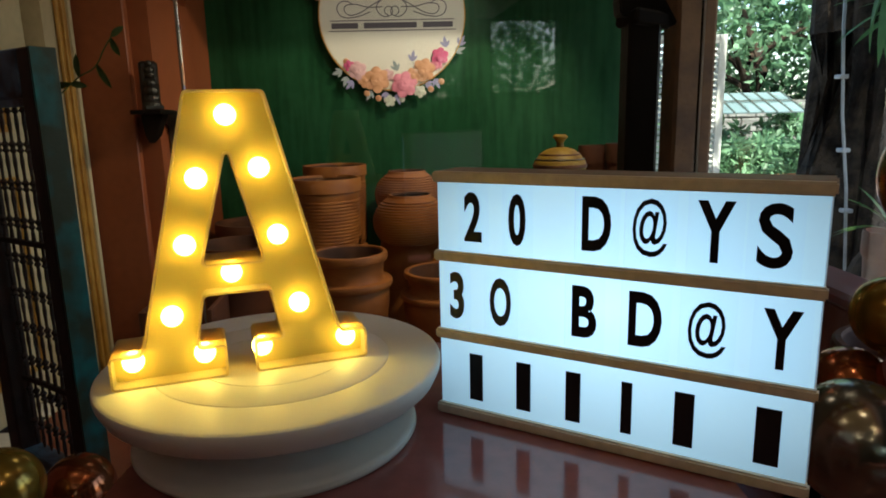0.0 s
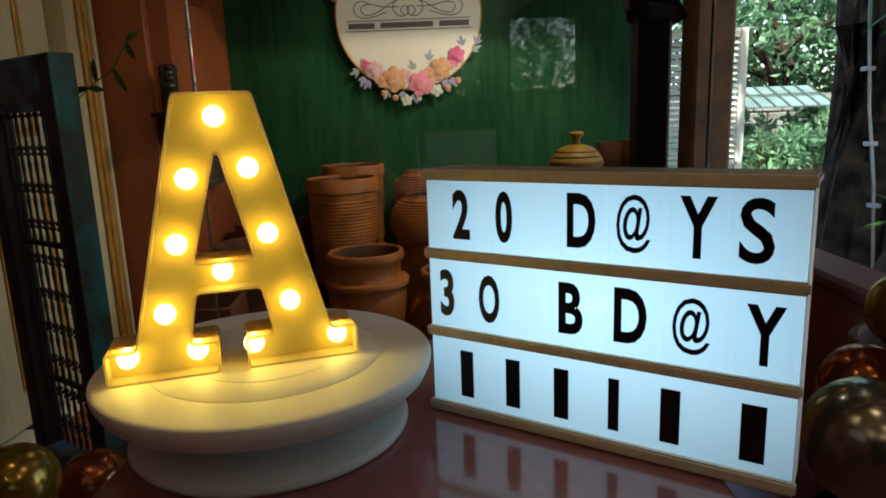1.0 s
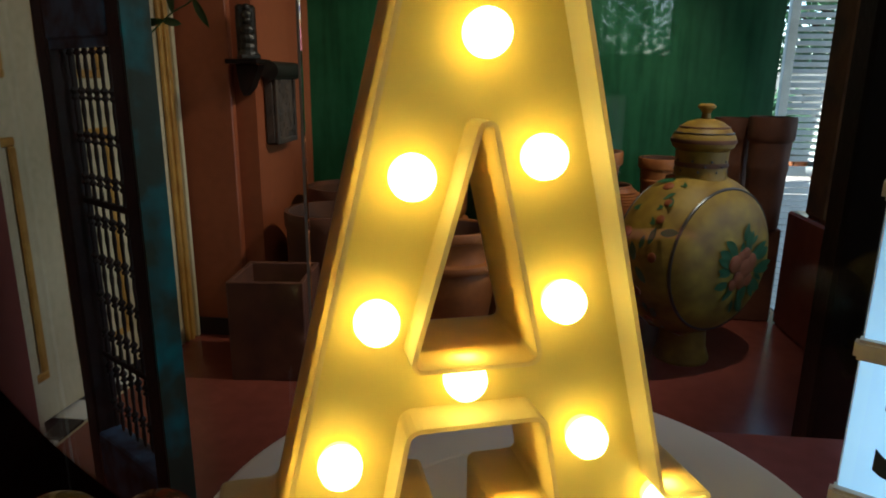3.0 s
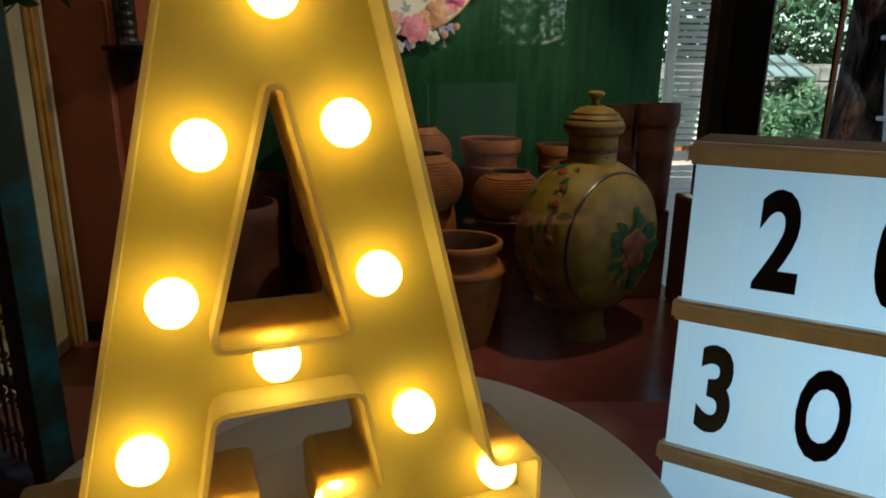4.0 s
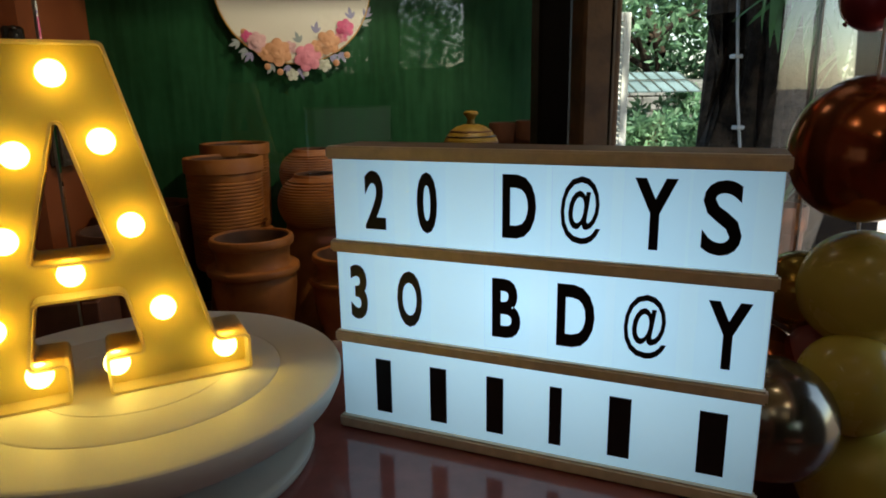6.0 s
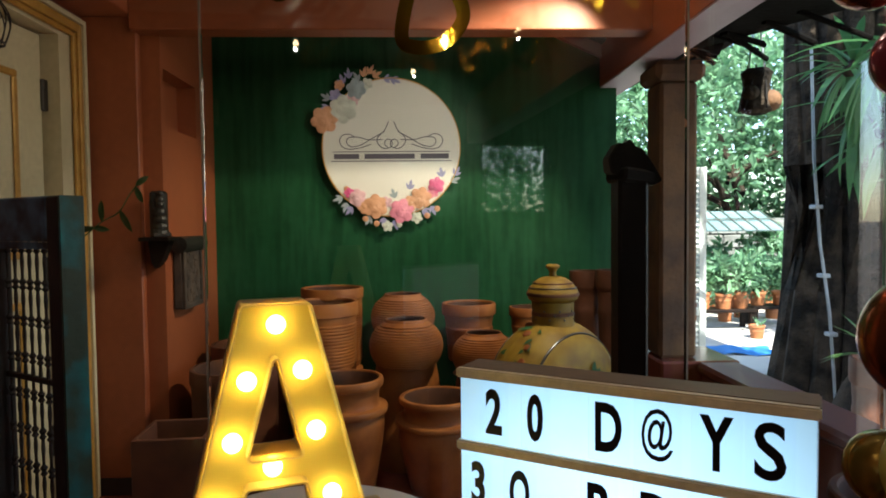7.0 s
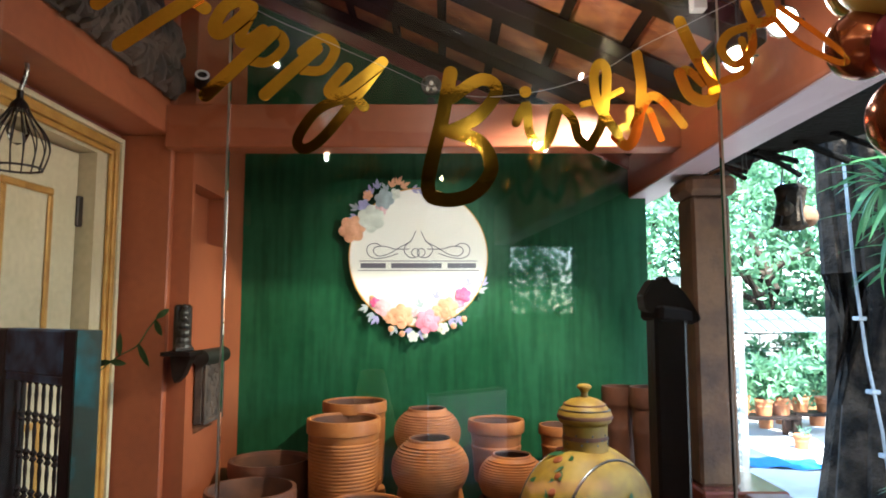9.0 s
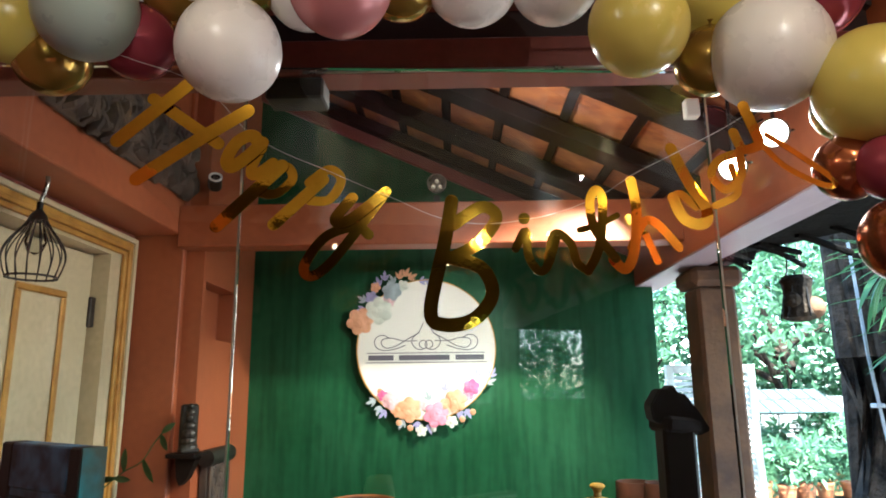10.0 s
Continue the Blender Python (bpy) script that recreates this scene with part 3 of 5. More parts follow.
for x in (-0.22, 0.14):
    for y in (0.14, 0.70):
        part("leg", box(x, x + 0.05, y, y + 0.05, 0, T - FLOOR - 0.111, 0.003), MAROON, table)

tt = thing("cake_turntable", "white plastic cake turntable on the red table", "turntable", pose(-0.137, 0.566, T) @ Matrix.Diagonal((1.033, 1.033, 0.9715, 1)))
part("base", lathe([(0.0, 0), (0.113, 0), (0.1165, 0.0012), (0.1175, 0.004), (0.1168, 0.0072), (0.1145, 0.009), (0.1115, 0.0094), (0.108, 0.0098), (0.098, 0.012), (0.085, 0.0165), (0.074, 0.0225), (0.067, 0.030), (0.0645, 0.036), (0.064, 0.0448), (0.0, 0.0448)], 96), BASE_WHITE, tt, "", True)
part("disc", lathe([(0.0, 0.0452), (0.120, 0.0452), (0.1298, 0.0455), (0.1312, 0.0462), (0.1345, 0.0495), (0.1385, 0.0585), (0.1392, 0.0615), (0.1394, 0.0652), (0.1388, 0.0669), (0.1376, 0.0677), (0.1355, 0.0680), (0.130, 0.0680), (0.0972, 0.0680), (0.0967, 0.0678), (0.0960, 0.0672), (0.0953, 0.0678), (0.0948, 0.0680), (0.0606, 0.0680), (0.0598, 0.0673), (0.0590, 0.0680), (0.0, 0.0680)], 128), CAKE_WHITE, tt, "", True)


def rounded(pts, r, n=4):
    out = []
    for i, p in enumerate(pts):
        a, b, c = Vector(pts[i - 1]), Vector(p), Vector(pts[(i + 1) % len(pts)])
        da, dc = (a - b), (c - b)
        q = min(r, da.length * 0.45, dc.length * 0.45)
        p0, p2 = b + da.normalized() * q, b + dc.normalized() * q
        for k in range(n + 1):
            t = k / n
            out.append(((1 - t) ** 2 * p0 + 2 * t * (1 - t) * b + t * t * p2)[:])
    return out


def inset(pts, d):
    """The loop, moved d to its left."""
    out = []
    for i in range(len(pts)):
        a, b, c = Vector(pts[i - 1]), Vector(pts[i]), Vector(pts[(i + 1) % len(pts)])
        n0, n1 = (b - a).normalized(), (c - b).normalized()
        n0, n1 = Vector((-n0.y, n0.x)), Vector((-n1.y, n1.x))
        n = (n0 + n1).normalized()
        out.append((b + n * d / max(n.dot(n0), 0.4))[:])
    return out


def rim(pts, d, y0, y1):
    bm = bmesh.new()
    inner = inset(pts, d)
    rows = [[bm.verts.new((x, y, z)) for x, z in loop] for loop, y in ((pts, y0), (inner, y0), (inner, y1), (pts, y1))]
    n = len(pts)
    for k in range(4):
        a, b = rows[k], rows[(k + 1) % 4]
        for i in range(n):
            j = (i + 1) % n
            bm.faces.new((a[i], b[i], b[j], a[j]))
    bmesh.ops.recalc_face_normals(bm, faces=bm.faces)
    return bm


A_OUT = rounded([(-0.0975, 0), (-0.0135, 0), (-0.0135, 0.026), (-0.034, 0.026), (-0.0265, 0.066), (0.0225, 0.066), (0.030, 0.026), (0.0075, 0.026), (0.0075, 0),
                 (0.0975, 0), (0.0975, 0.026), (0.0765, 0.026), (0.0285, 0.219), (-0.0285, 0.219), (-0.0745, 0.026), (-0.0975, 0.026)], 0.004)
A_HOLE = rounded([(-0.0255, 0.090), (-0.003, 0.172), (0.0, 0.172), (0.0195, 0.090)], 0.004)
letter = thing("marquee_letter", "white plastic marquee letter A with lit warm bulbs, on the turntable", "lamp", pose(-0.157, 0.5465, T + 0.0662, 0, 0, 18.8) @ Matrix.Diagonal((1.033, 1.033, 1.035, 1)))
for name, y0, y1 in (("face", 0.0, 0.002), ("back_plate", 0.029, 0.031)):
    bm = bmesh.new()
    loops = []
    for pts in (inset(A_OUT, 0.0009), inset(A_HOLE, 0.0009)):
        vs = [bm.verts.new((x, y0, z)) for x, z in pts]
        loops += [bm.edges.new((vs[i], vs[(i + 1) % len(vs)])) for i in range(len(vs))]
    res = bmesh.ops.triangle_fill(bm, edges=loops, use_beauty=True)
    ext = bmesh.ops.extrude_face_region(bm, geom=bm.faces[:])
    bmesh.ops.translate(bm, vec=(0, y1 - y0, 0), verts=[e for e in ext["geom"] if isinstance(e, bmesh.types.BMVert)])
    bmesh.ops.recalc_face_normals(bm, faces=bm.faces)
    part(name, bm, LETTER_SKIN, letter)
part("outer_rim", rim(A_OUT, 0.0018, -0.016, 0.032), LETTER_RIM, letter)
part("inner_rim", rim(A_HOLE, 0.0018, -0.016, 0.032), LETTER_RIM, letter)
bulb_at = [(0, 0.201), (0.0215, 0.161), (-0.0245, 0.155), (0.032, 0.108), (-0.037, 0.105), (0.045, 0.051), (-0.051, 0.051), (-0.005, 0.081), (0.0815, 0.0175), (-0.0815, 0.019), (-0.030, 0.019), (0.0135, 0.0185)]
bulb_mesh = None
for x, z in bulb_at:
    if bulb_mesh is None:
        bulb_mesh = mesh_of("bulb", lathe([(0.0, -0.018), (0.005, -0.018), (0.0066, 0.0), (0.0076, 0.0025), (0.0080, 0.0045), (0.0081, 0.0068), (0.0074, 0.0103), (0.0054, 0.0132), (0.0028, 0.0147), (0.0, 0.0150)], 24), BULB, True)
        bulb_mesh.materials.append(LETTER_RIM)
        for f in bulb_mesh.polygons:
            f.material_index = 1 if f.center.z < 0.0035 else 0
    ob = new("bulb", bulb_mesh)
    ob.parent, ob.matrix_basis = letter, pose(x, -0.0002, z, 90)
    tagged(ob, "glowing warm white bulb")

lb = thing("light_box", "lit white cinema light box with pale edges and black letters", "light box", pose(0.0308, 0.5767, -0.0235, 0, 0, -32) @ Matrix.Diagonal((1.018, 1.018, 1.026, 1)))
L0, L1 = -0.028, 0.267
part("housing", box(L0 + 0.001, L1 - 0.001, 0.004, 0.042, T + 0.001, 0.960, 0.003, segs=2), WHITE_PLASTIC, lb)
for n, (z0, z1) in enumerate(((0.8945, 0.953), (0.8245, 0.8855), (0.755, 0.816))):
    part("panel", box(L0 + 0.002, L1 - 0.002, 0.0, 0.004, z0, z1), PANEL, lb, "glowing cool white panel")
for z0, z1 in ((0.953, 0.962), (0.8855, 0.8945), (0.816, 0.8245), (0.7455, 0.755)):
    part("rail", box(L0 - 0.001, L1 + 0.001, -0.005, 0.0035, z0, z1, 0.0015, segs=2), WOOD_PALE, lb, "pale wooden rail")
# thin cover added over the housing so that its top reads dark
part("lid", box(L0 - 0.001, L1 + 0.001, 0.0037, 0.043, 0.955, 0.962, 0.0015, segs=2), TOP_SHADE, lb, "brown top cover coloured for shade")
LINES = (("2", 0.003, 0.0163, 0.9040, 0.0415), ("0", 0.0435, 0.0150, 0.9037, 0.042), ("D", 0.1045, 0.0225, 0.9048, 0.0415), ("@", 0.1425, 0.0250, 0.9042, 0.0425),
         ("Y", 0.1865, 0.0245, 0.9040, 0.0430), ("S", 0.2248, 0.0217, 0.9036, 0.0437), ("3", -0.0122, 0.0140, 0.8350, 0.0415), ("O", 0.0262, 0.0195, 0.8342, 0.0413),
         ("B", 0.0977, 0.0200, 0.8356, 0.0413), ("D", 0.1418, 0.0245, 0.8354, 0.0422), ("@", 0.1842, 0.0260, 0.8344, 0.0415), ("Y", 0.2320, 0.0240, 0.8344, 0.0420))
for ch, x, w, z, h in LINES:
    x = 1.008 * x - 0.0025
    card = part("letter_card", box(x - 0.006, x + w + 0.006, -0.0010, -0.0004, z - 0.008 if z > 0.9 else z - 0.0085, z + 0.0495), CARD, lb, "clear film card")
    card.visible_shadow = False
    part("character", text_mesh(ch, w, h, 0.0006), INK, card, "black printed character", m=pose(x, -0.0018, z))
for x, w in ((0.0, 0.0195), (0.0445, 0.020), (0.0882, 0.0193), (0.1345, 0.013), (0.1725, 0.022), (0.227, 0.0252)):
    part("name_bar", box(x + w * 0.18, x + w * 0.82, -0.0015, -0.0006, 0.763, 0.805), INK, lb, "plain black bar")

# ---- sign ----
sign = thing("round_sign", "round cream board with cut-out flowers and a thin gilt edge", "sign", pose(-0.140, WALL - 0.002, 1.432))
SR = 0.301
part("board", lathe([(0, 0), (SR, 0), (SR, 0.012), (SR - 0.003, 0.014), (0, 0.014)], 96), SIGN_FACE, sign, m=pose(0, -0.03, 0, 90))
part("gilt_edge", lathe([(SR - 0.0005, 0.016), (SR - 0.0005, -0.001), (SR + 0.004, -0.001), (SR + 0.004, 0.016), (SR - 0.0005, 0.016)], 96, caps=False), GOLD_TRIM, sign, "thin gilt rim", m=pose(0, -0.03, 0, 90))
part("standoff", lathe([(0, 0), (0.04, 0), (0.04, 0.03), (0, 0.03)], 24), IRON, sign, m=pose(0, 0, 0, 90))

# ---- pots ----


def pot_profile(kind, r, h):
    """Outside and inside of a pot of radius r and height h."""
    if kind == "cylinder":
        out = [(0.0, 0.0), (0.88 * r, 0.0), (0.91 * r, 0.01)]
        n = 24
        for i in range(n):
            z = h * (0.05 + 0.75 * i / n)
            out += [(r * (0.902 + 0.03 * i / n), z), (r * (0.930 + 0.03 * i / n), z + h * 0.75 / n * 0.25), (r * (0.930 + 0.03 * i / n), z + h * 0.75 / n * 0.7), (r * (0.902 + 0.03 * i / n), z + h * 0.75 / n * 0.95)]
        out += [(0.95 * r, 0.82 * h), (0.95 * r, 0.865 * h), (r, 0.875 * h), (r, 0.985 * h), (0.985 * r, h), (0.90 * r, h), (0.885 * r, 0.98 * h), (0.86 * r, 0.5 * h), (0.8 * r, 0.08 * h), (0, 0.08 * h)]
    elif kind == "squat":
        out = [(0.0, 0.0), (0.66 * r, 0.0), (0.70 * r, 0.02 * h)]
        n = 17
        for i in range(n):
            t = (i + 0.5) / n
            z = h * (0.03 + 0.85 * t)
            q = r * (0.72 + 0.28 * math.sin(math.pi * t) ** 0.6 if t < 0.5 else 0.63 + 0.37 * math.cos(math.pi * (t - 0.5)) ** 0.62)
            out += [(q * 0.955, z - 0.0245 * h), (q, z - 0.013 * h), (q, z + 0.011 * h), (q * 0.955, z + 0.0235 * h)]
        out += [(0.63 * r, 0.91 * h), (0.585 * r, 0.935 * h), (0.575 * r, 0.965 * h), (0.56 * r, 0.985 * h), (0.53 * r, 0.985 * h), (0.515 * r, 0.95 * h), (0.55 * r, 0.88 * h), (0.86 * r, 0.5 * h), (0.6 * r, 0.1 * h), (0, 0.1 * h)]
    elif kind == "collar":
        out = [(0.0, 0.0), (0.62 * r, 0.0), (0.66 * r, 0.03 * h), (0.75 * r, 0.2 * h), (0.86 * r, 0.42 * h), (0.915 * r, 0.58 * h), (0.92 * r, 0.66 * h), (0.90 * r, 0.70 * h), (0.91 * r, 0.708 * h), (0.985 * r, 0.712 * h), (r, 0.725 * h), (r, 0.752 * h), (0.985 * r, 0.765 * h),
               (0.82 * r, 0.772 * h), (0.80 * r, 0.79 * h), (0.79 * r, 0.83 * h), (0.80 * r, 0.885 * h), (0.83 * r, 0.922 * h), (0.885 * r, 0.932 * h), (0.90 * r, 0.95 * h), (0.90 * r, 0.975 * h), (0.885 * r, 0.993 * h), (0.86 * r, h), (0.80 * r, h), (0.785 * r, 0.985 * h), (0.76 * r, 0.9 * h), (0.73 * r, 0.7 * h), (0.65 * r, 0.3 * h), (0, 0.3 * h)]
    elif kind == "planter":
        out = [(0.0, 0.0), (0.74 * r, 0.0), (0.77 * r, 0.03 * h), (0.84 * r, 0.50 * h), (0.88 * r, 0.54 * h), (0.88 * r, 0.58 * h), (0.85 * r, 0.60 * h), (0.90 * r, 0.78 * h), (0.97 * r, 0.80 * h), (r, 0.83 * h), (r, 0.97 * h), (0.98 * r, h), (0.89 * r, h), (0.87 * r, 0.97 * h), (0.78 * r, 0.3 * h), (0, 0.3 * h)]
    elif kind == "bowl":
        out = [(0.0, 0.0), (0.78 * r, 0.0), (0.82 * r, 0.02 * h), (0.95 * r, 0.5 * h), (0.96 * r, 0.86 * h), (r, 0.89 * h), (r, 0.97 * h), (0.985 * r, h), (0.91 * r, h), (0.89 * r, 0.97 * h), (0.86 * r, 0.4 * h), (0, 0.4 * h)]
    else:
        out = [(0.0, 0.0), (0.93 * r, 0.0), (r, 0.06 * h), (0.97 * r, 0.3 * h), (0.80 * r, 0.85 * h), (0.74 * r, h), (0.0, h)]
    return out


def pot(name, kind, x, y, z, r, h, material, label, category="pot", seed=0):
    ob = solid(name, lathe(pot_profile(kind, r, h), 56, 0.006, seed), material, label, category, pose(x, y, z, 0, 0, seed * 40), "terracotta pots in the display", smooth=True)
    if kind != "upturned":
        # inward faces get the dark clay: the mouth's shade put into colour
        ob.data.materials.append(CLAY_SHADE_BAND)
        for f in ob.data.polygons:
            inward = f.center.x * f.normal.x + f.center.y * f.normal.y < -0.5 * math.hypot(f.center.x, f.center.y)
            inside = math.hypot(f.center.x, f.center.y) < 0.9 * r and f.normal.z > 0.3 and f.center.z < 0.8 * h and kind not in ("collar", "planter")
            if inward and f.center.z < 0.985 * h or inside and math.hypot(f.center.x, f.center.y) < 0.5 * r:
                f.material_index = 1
    return ob


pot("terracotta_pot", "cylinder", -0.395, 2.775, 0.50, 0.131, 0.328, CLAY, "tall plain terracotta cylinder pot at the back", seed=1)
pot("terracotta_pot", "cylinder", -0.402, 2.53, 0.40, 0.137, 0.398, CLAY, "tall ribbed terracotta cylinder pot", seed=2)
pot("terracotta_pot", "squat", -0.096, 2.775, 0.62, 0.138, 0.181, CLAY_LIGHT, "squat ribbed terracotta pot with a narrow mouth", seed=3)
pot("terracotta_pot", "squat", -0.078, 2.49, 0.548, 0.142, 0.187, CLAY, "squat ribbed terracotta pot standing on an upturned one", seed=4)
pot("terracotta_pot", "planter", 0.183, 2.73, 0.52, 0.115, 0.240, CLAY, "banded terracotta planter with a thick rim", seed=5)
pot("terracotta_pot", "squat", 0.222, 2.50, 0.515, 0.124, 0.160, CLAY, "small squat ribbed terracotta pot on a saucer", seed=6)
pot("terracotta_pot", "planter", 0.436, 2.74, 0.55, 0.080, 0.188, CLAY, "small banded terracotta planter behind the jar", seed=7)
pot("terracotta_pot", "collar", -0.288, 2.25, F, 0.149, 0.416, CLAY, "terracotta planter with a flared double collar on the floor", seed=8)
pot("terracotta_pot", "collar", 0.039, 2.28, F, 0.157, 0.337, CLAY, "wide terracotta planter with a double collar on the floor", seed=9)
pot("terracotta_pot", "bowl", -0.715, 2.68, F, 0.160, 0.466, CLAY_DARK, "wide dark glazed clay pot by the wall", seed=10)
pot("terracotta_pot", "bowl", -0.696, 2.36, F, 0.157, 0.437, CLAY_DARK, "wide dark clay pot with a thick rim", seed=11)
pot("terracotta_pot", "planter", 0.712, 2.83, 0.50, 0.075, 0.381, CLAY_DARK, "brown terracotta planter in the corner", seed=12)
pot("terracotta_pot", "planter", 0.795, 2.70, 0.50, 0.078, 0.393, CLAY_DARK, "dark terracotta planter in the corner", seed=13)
# pots and stands under the upper row
pot("upturned_pot", "upturned", -0.08, 2.58, F, 0.160, 0.398, CLAY, "upturned terracotta pot used as a stand", seed=14)
pot("upturned_pot", "upturned", -0.375, 2.70, F, 0.15, 0.35, CLAY, "upturned terracotta pot used as a stand", seed=15)
pot("upturned_pot", "upturned", 0.225, 2.62, F, 0.13, 0.352, CLAY, "upturned terracotta pot used as a stand", seed=16)
pot("upturned_pot", "upturned", -0.395, 2.52, F, 0.10, 0.25, CLAY, "upturned terracotta pot used as a stand", seed=17)
pot("saucer", "bowl", 0.222, 2.50, 0.502, 0.120, 0.013, CLAY_DARK, "thin dark terracotta saucer under a pot", "saucer", seed=18)
box_bm = bmesh.new()
box(-0.20, 0.14, -0.12, 0.12, 0, 0.35, 0.006, bm=box_bm)
solid("clay_plinth", box_bm, CLAY_DARK, "dark clay block under the corner planters", "plinth", pose(0.72, 2.78, F))

# ---- balloons ----
BALLOONS = {
    "lemon": ((-0.713, 0.950, 1.854, 0.070), (0.297, 0.920, 1.802, 0.077), (0.471, 1.000, 1.910, 0.087), (0.631, 0.900, 1.689, 0.088), (0.704, 0.850, 0.742, 0.080), (0.661, 0.800, 0.628, 0.067), (0.692, 0.800, 0.493, 0.082)),
    "sage": ((-0.557, 0.900, 1.837, 0.078),),
    "olive": ((-0.668, 1.000, 1.813, 0.064), (-0.468, 1.000, 1.941, 0.067), (-0.332, 0.950, 1.928, 0.066), (-0.074, 0.950, 1.907, 0.063), (0.433, 1.000, 1.784, 0.058), (0.655, 1.020, 1.705, 0.052), (0.689, 0.950, 0.712, 0.059), (-0.527, 0.750, 0.590, 0.049)),
    "maroon": ((-0.514, 0.980, 1.828, 0.064), (0.588, 0.950, 1.876, 0.078), (0.635, 0.900, 1.564, 0.049), (0.717, 0.900, 1.124, 0.046), (0.701, 0.920, 1.330, 0.058)),
    "white": ((-0.342, 0.930, 1.783, 0.083), (-0.235, 0.980, 1.918, 0.069), (0.042, 0.950, 1.913, 0.079), (0.176, 0.950, 1.908, 0.074), (0.507, 0.950, 1.773, 0.094)),
    "pink": ((-0.165, 0.900, 1.871, 0.081), (0.696, 0.900, 0.629, 0.046)),
    "copper": ((0.605, 0.950, 1.580, 0.051), (0.687, 0.850, 0.930, 0.096), (0.633, 0.950, 0.597, 0.064), (-0.492, 0.850, 0.528, 0.048), (0.641, 0.900, 1.457, 0.063)),
    "chrome": ((0.548, 0.800, 0.588, 0.084),),
}
LOOKS = {
    "lemon": ((0.62, 0.50, 0.10), 0.25, 0.0, "glossy lemon yellow latex balloon in the garland"), "sage": ((0.32, 0.38, 0.33), 0.3, 0.0, "glossy sage grey latex balloon"),
    "olive": ((0.42, 0.27, 0.05), 0.18, 0.7, "shiny old gold balloon in the garland"), "maroon": ((0.28, 0.04, 0.06), 0.2, 0.35, "shiny maroon balloon in the garland"),
    "white": ((0.80, 0.76, 0.71), 0.28, 0.0, "glossy white latex balloon"), "pink": ((0.52, 0.20, 0.20), 0.25, 0.2, "glossy dusty pink balloon in the garland"),
    "copper": ((0.42, 0.13, 0.05), 0.16, 0.8, "shiny copper balloon in the garland"), "chrome": ((0.36, 0.33, 0.25), 0.18, 0.85, "chrome grey green balloon beside the table"),
}
for key, spots in BALLOONS.items():
    color, rough, metal, label = LOOKS[key]
    skin = mat(key + "_balloon", color, rough, metal, vary=0.004, scale=1.2, fine=6, bump=0.0, second=tuple(c * 0.95 for c in color))
    shape, knot = None, None
    for x, y, z, r in spots:
        x -= 0.02 if z > 1.4 else 0
        if shape is None:
            shape = mesh_of("balloon", lathe([(0, -1.07), (0.05, -1.06), (0.14, -1.02)] + [(math.cos(a) * 0.98, math.sin(a) * (1.04 if a < 0 else 0.98)) for a in (math.radians(d) for d in range(-80, 90, 8))] + [(0.0, 0.98)], 40), skin, True)
            knot = mesh_of("knot", lathe([(0, -1.06), (0.035, -1.07), (0.045, -1.10), (0.03, -1.115), (0.085, -1.17), (0.075, -1.18), (0, -1.15)], 14), skin, True)
        ob = new("balloon", shape)
        rnd = random.Random(int(x * 1000) + int(z * 777))
        ob.matrix_basis = pose(x, y, z, rnd.uniform(-50, 50) + (180 if z > 1.4 else 0), rnd.uniform(-40, 40), rnd.uniform(0, 360)) @ Matrix.Diagonal((r, r, r, 1))
        tagged(ob, label, "balloon", "balloon garland")
        kn = new("knot", knot)
        kn.parent = ob
for a, b in (((0.705, 0.87, F), (0.705, 0.87, 1.985)), ((-0.86, 0.97, 1.90), (0.70, 0.97, 1.90)), ((-0.86, 0.97, F), (-0.86, 0.97, 1.985)), ((-0.492, 0.85, F), (-0.492, 0.85, 0.50))):
    solid("garland_cord", rod(a, b, 0.0025), WHITE_PLASTIC, "thin cord carrying the balloon garland", "cord")

# ---- sign details ----
def petal_flower(r, petals, lift):
    """A cut-out flower: rounded petals round a low centre, facing -y."""
    bm = bmesh.new()
    for k in range(petals):
        a = 2 * math.pi * k / petals
        p = ball(r * 0.46, 10, 6)
        join(bm, p, Matrix.Translation((math.cos(a) * r * 0.52, -lift - 0.001 * (k % 2), math.sin(a) * r * 0.52)) @ Matrix.Rotation(-a, 4, "Y") @ Matrix.Diagonal((1.1, 0.10, 0.9, 1)))
    join(bm, ball(r * 0.34, 10, 6), Matrix.Translation((0, -lift - 0.004, 0)) @ Matrix.Diagonal((1, 0.2, 1, 1)))
    return bm


# big blooms, small buds and leaves: (kind, x, z, size) in parts of the board's radius
BLOOMS = (("rose", 0.14, -0.93, 0.185), ("peach", -0.24, -0.86, 0.185), ("peach", 0.42, -0.74, 0.165), ("magenta", 0.65, -0.56, 0.125), ("blush", -0.50, -0.73, 0.135), ("magenta", -0.62, -0.66, 0.08),
          ("peach", 0.27, -0.82, 0.12), ("peach", -0.40, -0.86, 0.11), ("ivory", -0.07, -1.15, 0.085), ("ivory", 0.36, -1.03, 0.09), ("rose", 0.60, -0.66, 0.09), ("blush", -0.08, -0.80, 0.09),
          ("peach", -0.96, 0.40, 0.205), ("ivory", -0.69, 0.55, 0.21), ("sagegrey", -0.50, 0.84, 0.15), ("blush", -0.54, 0.70, 0.10), ("lilac", -0.80, 0.75, 0.10), ("peach", -0.74, 0.90, 0.08), ("ivory", -0.34, 0.92, 0.09))
BUDS = (("peach", -0.39, -1.04), ("peach", -0.23, -1.11), ("peach", 0.51, -1.0), ("peach", 0.66, -0.90), ("peach", -0.66, -0.60), ("ivory", 0.10, -1.13))
